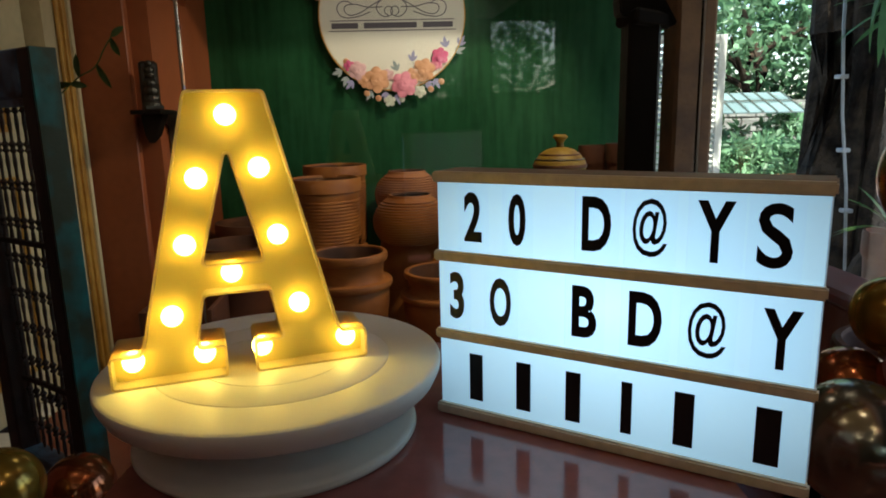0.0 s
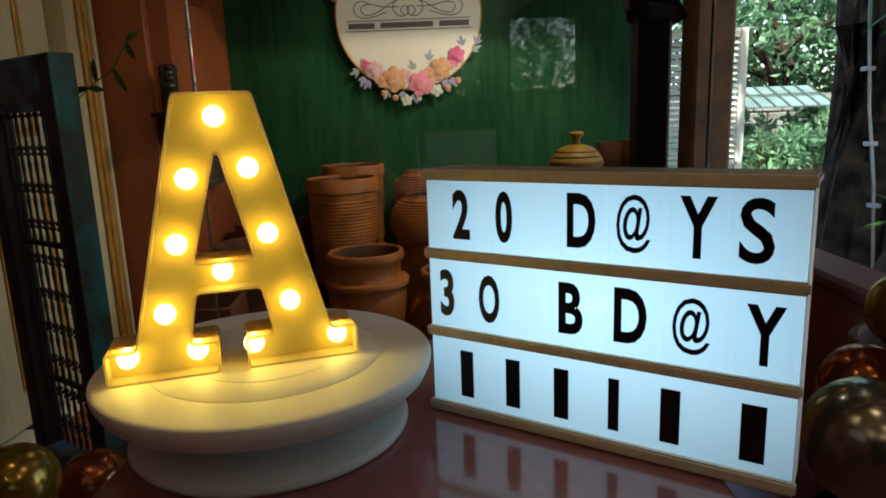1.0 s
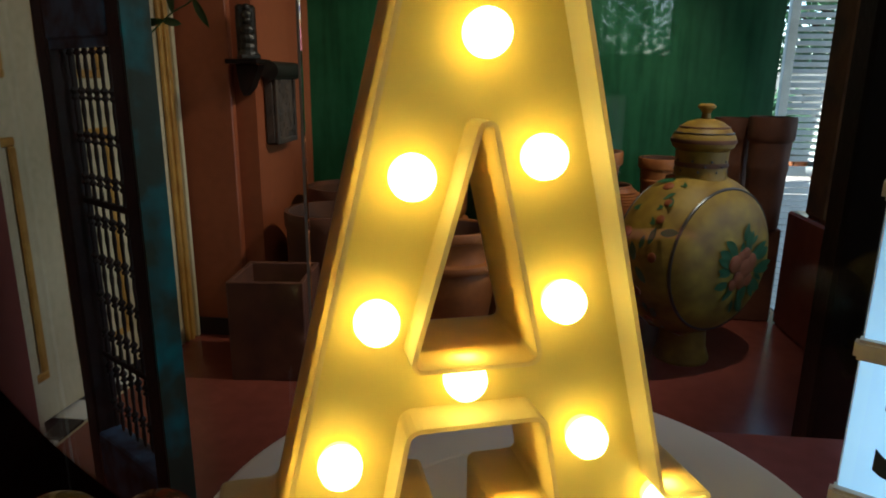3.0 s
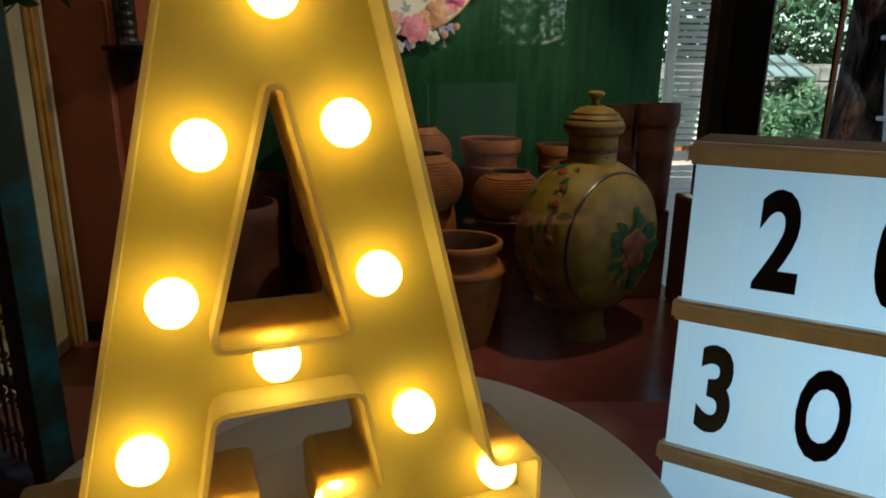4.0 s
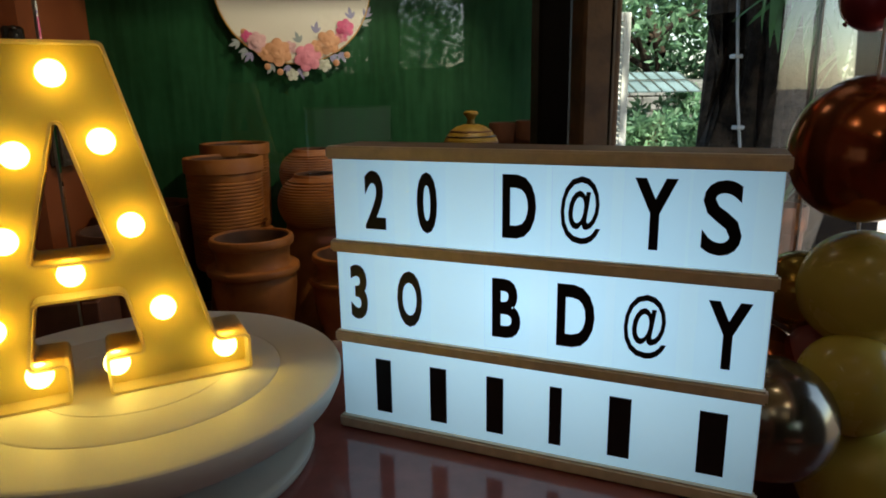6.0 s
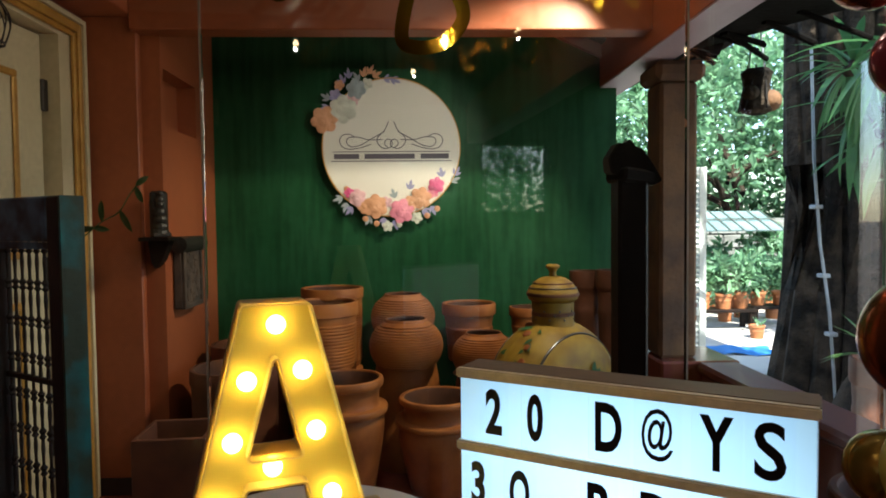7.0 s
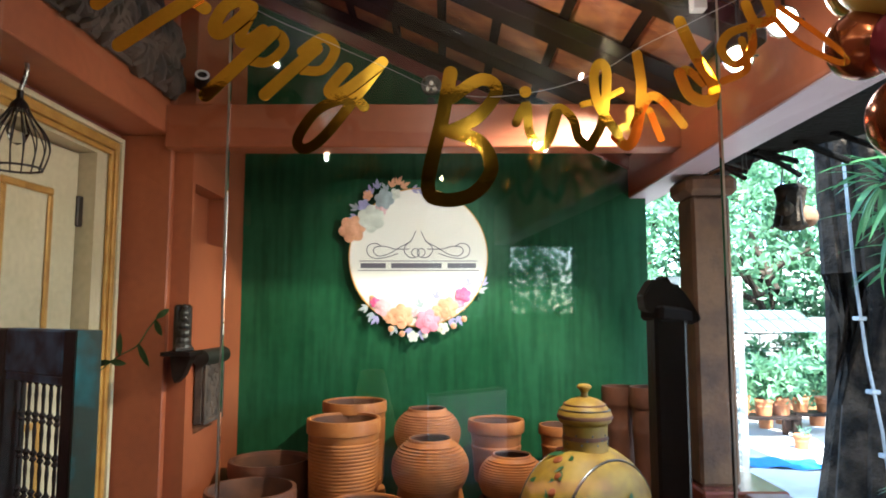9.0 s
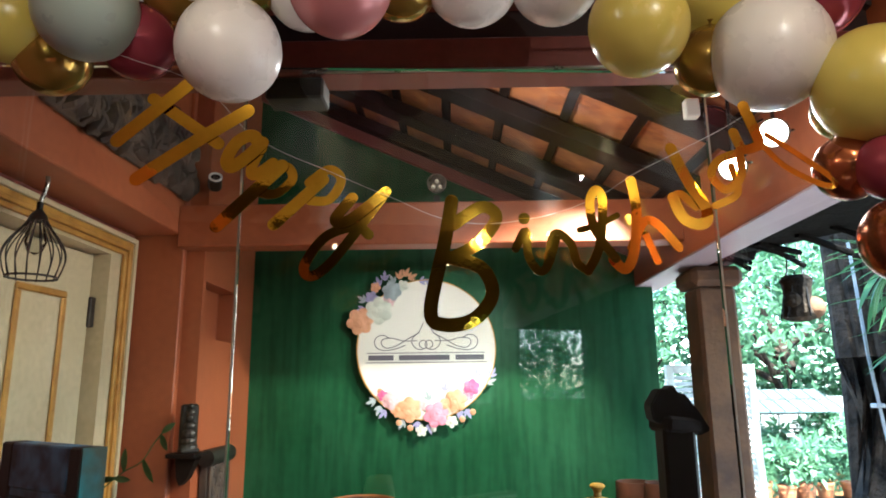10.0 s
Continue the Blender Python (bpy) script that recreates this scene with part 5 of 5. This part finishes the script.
def toward(eye, target):
    return Matrix.Translation(eye) @ (Vector(target) - Vector(eye)).to_track_quat("Z", "Y").to_matrix().to_4x4()


track_spot("bright track spot lamp hung below the roof", toward((0.692, 1.36, 1.80), (0.1, 0.3, 1.4)))
track_spot("small bright spot lamp by the eaves beam", toward((0.632, 1.44, 1.755), (0.1, 0.4, 1.3)))
fix = thing("lamp_fixture", "round metal lamp fixture with small bulbs standing on the beam", "lamp", pose(-0.072, 2.31, 1.985))
part("dish", lathe([(0, 0), (0.02, 0), (0.034, 0.02), (0.036, 0.04), (0.033, 0.04), (0.02, 0.012), (0, 0.012)], 28), STEEL, fix, "", True, pose(0, 0, 0, 80))
for a in (90, 210, 330):
    part("bulb", ball(0.008, 10, 6), SIGN_FACE, fix, "", True, pose(0.014 * math.cos(radians(a)), -0.03, 0.014 * math.sin(radians(a))))
part("stand", box(-0.012, 0.012, -0.004, 0.02, -0.063, -0.03), IRON, fix)
solid("junction_box", box(-0.018, 0.018, -0.015, 0.015, -0.025, 0.025, 0.003), WHITE_PLASTIC, "small white plastic junction box with cable", "box", pose(0.609, 1.60, 1.965))
solid("cable", strokes([[(0.0, 0.06), (0.10, 0.0), (0.22, 0.02), (0.30, -0.03), (0.42, 0.05)]], 0.006, 0.006), IRON, "loose black cable under the roof", "cable", pose(0.46, 1.62, 1.96), smooth=True)
for x, y in ((0.62, -0.5), (-0.35, -0.8), (0.9, -0.2), (0.25, -1.3), (1.2, -0.7)):
    bl = thing("ceiling_bulb", "small warm bulb under the dark ceiling", "lamp", pose(x, y, 1.93), "warm room bulbs")
    part("glass", ball(0.014, 14, 8), LENS_WARM, bl, "glowing bulb", True)
    part("holder", lathe([(0, 0.012), (0.012, 0.012), (0.012, 0.06), (0, 0.06)], 14), IRON, bl)

# hanging log by the eaves
log = thing("hanging_log", "short rough log hung by strings from the eaves", "log", pose(1.20, 2.32, 1.49))
part("log", lathe([(0, 0), (0.03, -0.012), (0.052, 0.0), (0.050, 0.03), (0.040, 0.07), (0.044, 0.11), (0.050, 0.135), (0.036, 0.15), (0, 0.14)], 18, 0.10, 3), BARK, log, "", True)
part("knot", ball(0.040, 12, 8), STONE, log, "", True, pose(0.045, -0.01, 0.035))
part("stub", ball(0.030, 10, 6), BARK, log, "", True, pose(-0.03, -0.02, 0.06))
for k in range(5):
    part("net_cord", rod((0.062 * math.cos(k * 1.2), 0.062 * math.sin(k * 1.2), 0.0), (0.03 * math.cos(k * 1.2 + 0.6), 0.03 * math.sin(k * 1.2 + 0.6), 0.16), 0.003), IRON, log)
for s in (-0.03, 0.03):
    part("string", rod((s, 0, 0.148), (s * 0.4, 0, 0.30), 0.0035), PALE_PIPE, log)

# ---- garden ----
G = 0.03
gs = bmesh.new()
bmesh.ops.create_grid(gs, x_segments=40, y_segments=40, size=200)
for v in gs.verts:
    v.co.z = G - 0.03
setting("ground", gs, EARTH, "brown garden earth reaching the horizon", "ground")
setting("terrace", box(1.17, 8.0, 1.15, 8.3, G - 0.08, G), PAVING, "sunlit pale paved garden terrace", "terrace")


def leaf_cloud(n, spread, size, seed, slim=0.45, droop=0.0, shell=0.55):
    """n folded leaves scattered in clumps through a rough ellipsoid, as a mesh."""
    rng = np.random.default_rng(seed)
    clumps = max(6, n // 60)
    d = rng.normal(size=(clumps, 3))
    d /= np.linalg.norm(d, axis=1)[:, None]
    centres = d * (shell + (1 - shell) * rng.random((clumps, 1))) * np.array(spread) * 0.85
    which = rng.integers(0, clumps, n)
    base = centres[which] + rng.normal(size=(n, 3)) * np.array(spread) * 0.16
    along = rng.normal(size=(n, 3))
    along[:, 2] -= droop
    along /= np.linalg.norm(along, axis=1)[:, None]
    side = np.cross(along, rng.normal(size=(n, 3)))
    side /= np.linalg.norm(side, axis=1)[:, None]
    up = np.cross(along, side)
    ln = size * (0.6 + 0.8 * rng.random((n, 1)))
    w = ln * slim * 0.5
    v = np.stack([base, base + along * ln * 0.45 + side * w + up * w * 0.3, base + along * ln, base + along * ln * 0.45 - side * w + up * w * 0.3, base + along * ln * 0.45], axis=1).reshape(-1, 3)
    k = np.arange(n) * 5
    faces = np.concatenate([np.stack([k, k + 4, k + 1], 1), np.stack([k + 1, k + 4, k + 2], 1), np.stack([k + 2, k + 4, k + 3], 1), np.stack([k + 3, k + 4, k], 1)])
    me = bpy.data.meshes.new("leaves")
    me.from_pydata(v.tolist(), [], faces.tolist())
    return me


def limb(points, r0, r1, segs=9, seed=0):
    """A tapered crooked limb along points."""
    bm = bmesh.new()
    rings = []
    for i, p in enumerate(points):
        p = Vector(p)
        q = Vector(points[min(i + 1, len(points) - 1)]) - Vector(points[max(i - 1, 0)])
        m = q.to_track_quat("Z", "Y").to_matrix()
        r = r0 + (r1 - r0) * i / (len(points) - 1)
        rings.append([bm.verts.new(p + m @ Vector((r * math.cos(2 * math.pi * k / segs) * (1 + 0.12 * math.sin(3 * k + i + seed)), r * math.sin(2 * math.pi * k / segs), 0))) for k in range(segs)])
    for a, b in zip(rings, rings[1:]):
        for k in range(segs):
            bm.faces.new((a[k], a[(k + 1) % segs], b[(k + 1) % segs], b[k]))
    bm.faces.new(rings[-1])
    bmesh.ops.recalc_face_normals(bm, faces=bm.faces)
    return bm


def tree(x, y, h, spread, n, size, seed, label):
    ob = thing("tree", label, "tree", pose(x, y, G - 0.03), "garden trees")
    rnd = random.Random(seed)
    part("trunk", limb([(0, 0, 0), (rnd.uniform(-0.1, 0.1), 0.05, h * 0.3), (rnd.uniform(-0.2, 0.2), 0, h * 0.6), (rnd.uniform(-0.2, 0.2), 0, h * 0.95)], 0.13, 0.05, 9, seed), BARK, ob, "", True)
    for k in range(5):
        a = rnd.uniform(0, 6.28)
        z = h * rnd.uniform(0.4, 0.7)
        part("limb", limb([(0, 0, z), (math.cos(a) * spread[0] * 0.35, math.sin(a) * spread[1] * 0.35, z + 0.3), (math.cos(a) * spread[0] * 0.8, math.sin(a) * spread[1] * 0.8, z + rnd.uniform(0.3, 0.9))], 0.05, 0.015, 7, k), BARK, ob, "", True)
    me = leaf_cloud(n, spread, size, seed)
    me.materials.append(LEAF_A)
    cr = new("crown", me)
    cr.parent, cr.matrix_basis = ob, pose(0, 0, h)
    return ob


tree(2.6, 9.6, 2.6, (1.5, 1.1, 1.5), 2400, 0.15, 1, "leafy green garden tree in bright light")
tree(4.4, 9.2, 2.5, (1.6, 1.1, 1.4), 2300, 0.15, 2, "broad leafy green tree behind the garden wall")
tree(6.2, 9.8, 2.8, (1.8, 1.2, 1.7), 2200, 0.17, 3, "leafy green garden tree with an uneven crown")
tree(3.4, 11.6, 4.0, (2.4, 1.4, 2.0), 2400, 0.2, 4, "tall leafy tree at the back of the garden")
tree(5.9, 12.0, 4.2, (2.6, 1.4, 2.1), 2200, 0.22, 5, "tall leafy tree at the back of the garden")
tree(4.3, 4.4, 2.2, (0.9, 0.9, 1.2), 2600, 0.13, 6, "leafy tree beside the terrace")
tree(0.9, -3.9, 1.35, (1.25, 0.5, 1.15), 9000, 0.075, 7, "leafy tree outside the rear windows")
hd = leaf_cloud(5000, (6.0, 0.7, 1.2), 0.16, 9, shell=0.1)
hd.materials.append(LEAF_A)
hedge = new("hedge", hd)
hedge.matrix_basis = pose(5.5, 10.4, 1.2)
tagged(hedge, "thick green hedge of mixed shrubs along the garden", "hedge", kind="stuff")

# garden wall of stone blocks
gw = thing("garden_wall", "low wall of rough grey stone blocks", "wall", kind="structure")
part("core", box(1.0, 8.0, 8.36, 8.5, G - 0.05, 1.12), BLOCK, gw)
blockm = [mesh_of("block", box(-0.17, 0.17, -0.03, 0.03, -0.085, 0.085, 0.014), BLOCK) for _ in range(1)][0]
rnd = random.Random(4)
for r in range(6):
    for c in range(19):
        ob = new("block", blockm)
        ob.parent = gw
        ob.matrix_basis = pose(1.3 + c * 0.35 + (0.175 if r % 2 else 0), 8.34 + rnd.uniform(-0.012, 0.012), G + 0.07 + r * 0.18, rnd.uniform(-2, 2), rnd.uniform(-1, 1), 0)

gh = thing("lean_to_roof", "pale sheet lean-to roof with thin bars in the garden", "roof", pose(3.75, 7.6, 1.08, 22, 0, 0))
part("sheet", box(-0.55, 0.42, -0.3, 0.3, 0, 0.015), GREENHOUSE, gh)
for i in range(7):
    part("bar", box(-0.55 + i * 0.158, -0.535 + i * 0.158, -0.31, 0.31, 0.016, 0.03), STEEL, gh)
part("cross_bar", box(-0.56, 0.43, -0.02, 0.0, 0.031, 0.042), STEEL, gh)
for x in (-0.5, 0.36):
    part("post", box(x, x + 0.04, 0.2, 0.24, -1.3, 0), STEEL, gh, m=pose(0, 0, 0, -22))

# potted plants on low benches
def bench(x, y, w):
    ob = thing("low_bench", "low wooden bench for flower pots on the terrace", "bench", pose(x, y, G), "garden benches")
    part("seat", box(-w / 2, w / 2, -0.13, 0.13, 0.17, 0.2, 0.004), POST_WOOD, ob)
    for sx in (-w / 2 + 0.03, w / 2 - 0.07):
        for sy in (-0.11, 0.07):
            part("leg", box(sx, sx + 0.04, sy, sy + 0.04, 0, 0.169), POST_WOOD, ob)


def potted(x, y, z, r, h, spread, n, size, seed, label):
    ob = thing("potted_plant", label, "plant", pose(x, y, z), "terrace pot plants")
    part("pot", lathe(pot_profile("planter", r, h), 28), CLAY_LIGHT, ob, "terracotta pot", True)
    part("soil", lathe([(0, h * 0.9), (r * 0.84, h * 0.9), (0, h * 0.93)], 20), EARTH, ob)
    me = leaf_cloud(n, spread, size, seed, 0.4, 0.1, 0.2)
    me.materials.append(LEAF_A)
    o = new("foliage", me)
    o.parent, o.matrix_basis = ob, pose(0, 0, h + spread[2] * 0.75)


bench(2.95, 6.3, 0.62)
bench(3.55, 6.5, 0.5)
rnd = random.Random(21)
for i, (x, y, z) in enumerate(((2.76, 6.3, 0.23), (2.96, 6.28, 0.23), (3.14, 6.32, 0.23), (3.42, 6.5, 0.23), (3.66, 6.5, 0.23), (3.2, 6.75, 0.03), (2.9, 6.9, 0.03), (3.5, 7.0, 0.03), (3.8, 6.9, 0.03))):
    potted(x, y, z, rnd.uniform(0.075, 0.10), rnd.uniform(0.14, 0.18), (0.17, 0.17, rnd.uniform(0.18, 0.3)), 240, 0.10, 40 + i, "leafy plant in a terracotta pot on the terrace")
for i in range(16):
    potted(2.2 + 0.17 * i, 7.35 + 0.5 * rnd.random(), G, rnd.uniform(0.09, 0.12), rnd.uniform(0.18, 0.26), (rnd.uniform(0.2, 0.3), 0.22, rnd.uniform(0.25, 0.5)), 330, 0.12, 80 + i, "bushy bright green plant in a clay pot before the garden wall")
potted(3.02, 5.75, G, 0.07, 0.12, (0.05, 0.05, 0.04), 20, 0.05, 61, "small pale pot on the paving")
cl = bmesh.new()
bmesh.ops.create_grid(cl, x_segments=14, y_segments=8, size=0.5)
for v in cl.verts:
    v.co = Vector((v.co.x * 0.75, v.co.y * 0.35, 0.012 + 0.012 * math.sin(v.co.x * 17) * math.cos(v.co.y * 13)))
solid("ground_cloth", cl, BLUE_CLOTH, "crumpled bright blue cloth on the paving", "cloth", pose(2.45, 5.2, G, 0, 0, -15), smooth=True)

# banyan trunk, pipe and leaning log
bt = thing("banyan_tree", "thick dark banyan trunk with hanging root columns", "tree", pose(2.42, 3.55, G - 0.03))
rnd = random.Random(14)
for i in range(15):
    a = i * 0.42
    r = 0.25
    x, y = math.cos(a) * r * 1.15, math.sin(a) * r
    part("root_column", limb([(x * 1.35, y * 1.35, 0), (x * 1.05 + rnd.uniform(-0.03, 0.03), y, 0.7), (x + rnd.uniform(-0.04, 0.04), y, 1.4), (x * 1.1, y, 2.2), (x * 1.4, y * 1.4, 3.2)], rnd.uniform(0.07, 0.11), rnd.uniform(0.05, 0.09), 9, i), BARK, bt, "", True)
part("heartwood", limb([(0, 0, 0), (0, 0, 1.5), (0.05, 0, 3.2)], 0.2, 0.2, 12), BARK, bt, "", True)
# leaf mass out of view, set off the trunk to shade trunk and pot
me = leaf_cloud(7000, (1.3, 1.4, 0.6), 0.17, 33, 0.40, shell=0.15)
me.materials.append(LEAF_B)
o = new("crown", me)
o.parent, o.matrix_basis = bt, pose(0.2, -2.2, 3.3)
pipe = thing("conduit_pipe", "pale grey conduit clipped to the trunk", "pipe", pose(0, 0, 0))
part("tube", limb([(1.95, 3.22, 1.95), (1.97, 3.22, 1.40), (2.00, 3.21, 0.98), (2.06, 3.22, 0.62), (2.10, 3.24, 0.30), (2.12, 3.24, G)], 0.0075, 0.0075, 10), PALE_PIPE, pipe, "", True)
for z, x in ((1.15, 1.987), (0.8, 2.03), (0.5, 2.073)):
    part("clip", box(x - 0.022, x + 0.022, 3.20, 3.25, z, z + 0.02, 0.003), PALE_PIPE, pipe)
solid("leaning_log", limb([(1.98, 3.0, G - 0.02), (2.10, 2.98, 0.24), (2.28, 2.95, 0.50), (2.6, 2.95, 0.80)], 0.11, 0.15, 11, 2), BARK, "thick dark log leaning beside the trunk", "log", smooth=True)


def strap_plant(x, y, z, n, length, seed, label, hang=0.4):
    ob = thing("strap_leaf_plant", label, "plant", pose(x, y, z), "strap-leaved plants")
    rnd = random.Random(seed)
    part("crown_base", ball(0.03, 10, 6), BARK, ob, "", True)
    for i in range(n):
        a = rnd.uniform(0, 6.28)
        m = Matrix.Rotation(a, 4, "Z") @ Matrix.Rotation(rnd.uniform(-1.0, hang), 4, "Y")
        l = length * rnd.uniform(0.6, 1.2)
        part("leaf", leaf_shape(l, l * 0.12, l * rnd.uniform(0.3, 0.7), 6), LEAF_B, ob, "", True, m)


strap_plant(2.18, 3.0, 1.45, 26, 0.34, 1, "dark green strap-leaved plant growing on the trunk", 0.9)
strap_plant(2.35, 2.85, 1.66, 26, 0.42, 2, "dark green strap-leaved plant under the eaves", 0.9)
strap_plant(1.92, 2.85, 1.78, 22, 0.30, 3, "dark green bamboo-like leaves hanging from the eaves", 1.2)
strap_plant(2.55, 3.0, 1.25, 22, 0.40, 4, "dark green strap-leaved plant beside the trunk", 0.9)
strap_plant(2.02, 2.95, 1.60, 26, 0.36, 5, "dark green strap-leaved plant hanging before the trunk", 1.1)
strap_plant(2.22, 2.80, 1.48, 24, 0.40, 6, "dark green strap-leaved plant hanging before the trunk", 1.0)
strap_plant(1.80, 2.70, 1.72, 20, 0.26, 7, "dark green bamboo-like leaves hanging from the eaves", 1.2)
strap_plant(1.62, 2.22, 1.69, 26, 0.28, 8, "green bamboo-like leaves hanging from the eaves", 1.2)
strap_plant(1.86, 2.40, 1.70, 26, 0.34, 9, "green bamboo-like leaves hanging from the eaves", 1.2)
small = thing("potted_plant", "small thin-leaved plant in a clay pot by the parapet", "plant", pose(1.83, 2.55, G))
part("pot", lathe(pot_profile("planter", 0.10, 0.50), 28), CLAY_DARK, small, "dark clay pot", True)
rnd = random.Random(77)
for i in range(9):
    part("leaf", leaf_shape(0.22, 0.02, rnd.uniform(0.05, 0.14), 6), LIVE_LEAF, small, "", True, Matrix.Translation((0, 0, 0.5)) @ Matrix.Rotation(rnd.uniform(0, 6.28), 4, "Z") @ Matrix.Rotation(rnd.uniform(-1.2, -0.3), 4, "Y"))

# frayed dark sticks along the canopy's edge
rnd = random.Random(52)
for k in range(11):
    t = rnd.random()
    x, y = 1.02 + 0.56 * t, 2.42 - 0.98 * t
    l = rnd.uniform(0.05, 0.14)
    solid("canopy_stick", rod((x - 0.1, y - 0.05, 1.735), (x + l, y + l * rnd.uniform(-0.6, 1.0), 1.715 - rnd.uniform(0, 0.06)), rnd.uniform(0.006, 0.014)), EAVES_BLACK, "black broken stick at the canopy edge", "stick")

# louvred shutter outside the end of the green wall
sh = thing("louvred_shutter", "weathered white louvred wooden shutter standing outside", "shutter", pose(0.97, 3.14, G - 0.03) @ Matrix.Diagonal((1, 1, 0.955, 1)))
for x in (0.0, 0.375):
    part("stile", box(x, x + 0.035, -0.015, 0.015, 0, 1.42, 0.002), SHUTTER, sh)
for z in (0.0, 0.66, 1.38):
    part("rail", box(0.036, 0.374, -0.014, 0.014, z, z + 0.04, 0.002), SHUTTER, sh)
slat = mesh_of("slat", box(0.037, 0.373, -0.016, 0.016, -0.002, 0.002), SHUTTER)
for i in range(47):
    z = 0.055 + i * 0.0283
    if abs(z - 0.68) > 0.035:
        ob = new("slat", slat)
        ob.parent, ob.matrix_basis = sh, pose(0, 0, z, 35)

# ---- the plan at full size ----
for ob in list(scene.objects):
    if ob.parent is None and ob not in (cam, table, tt, letter, lb):
        ob.matrix_basis = FULL @ ob.matrix_basis
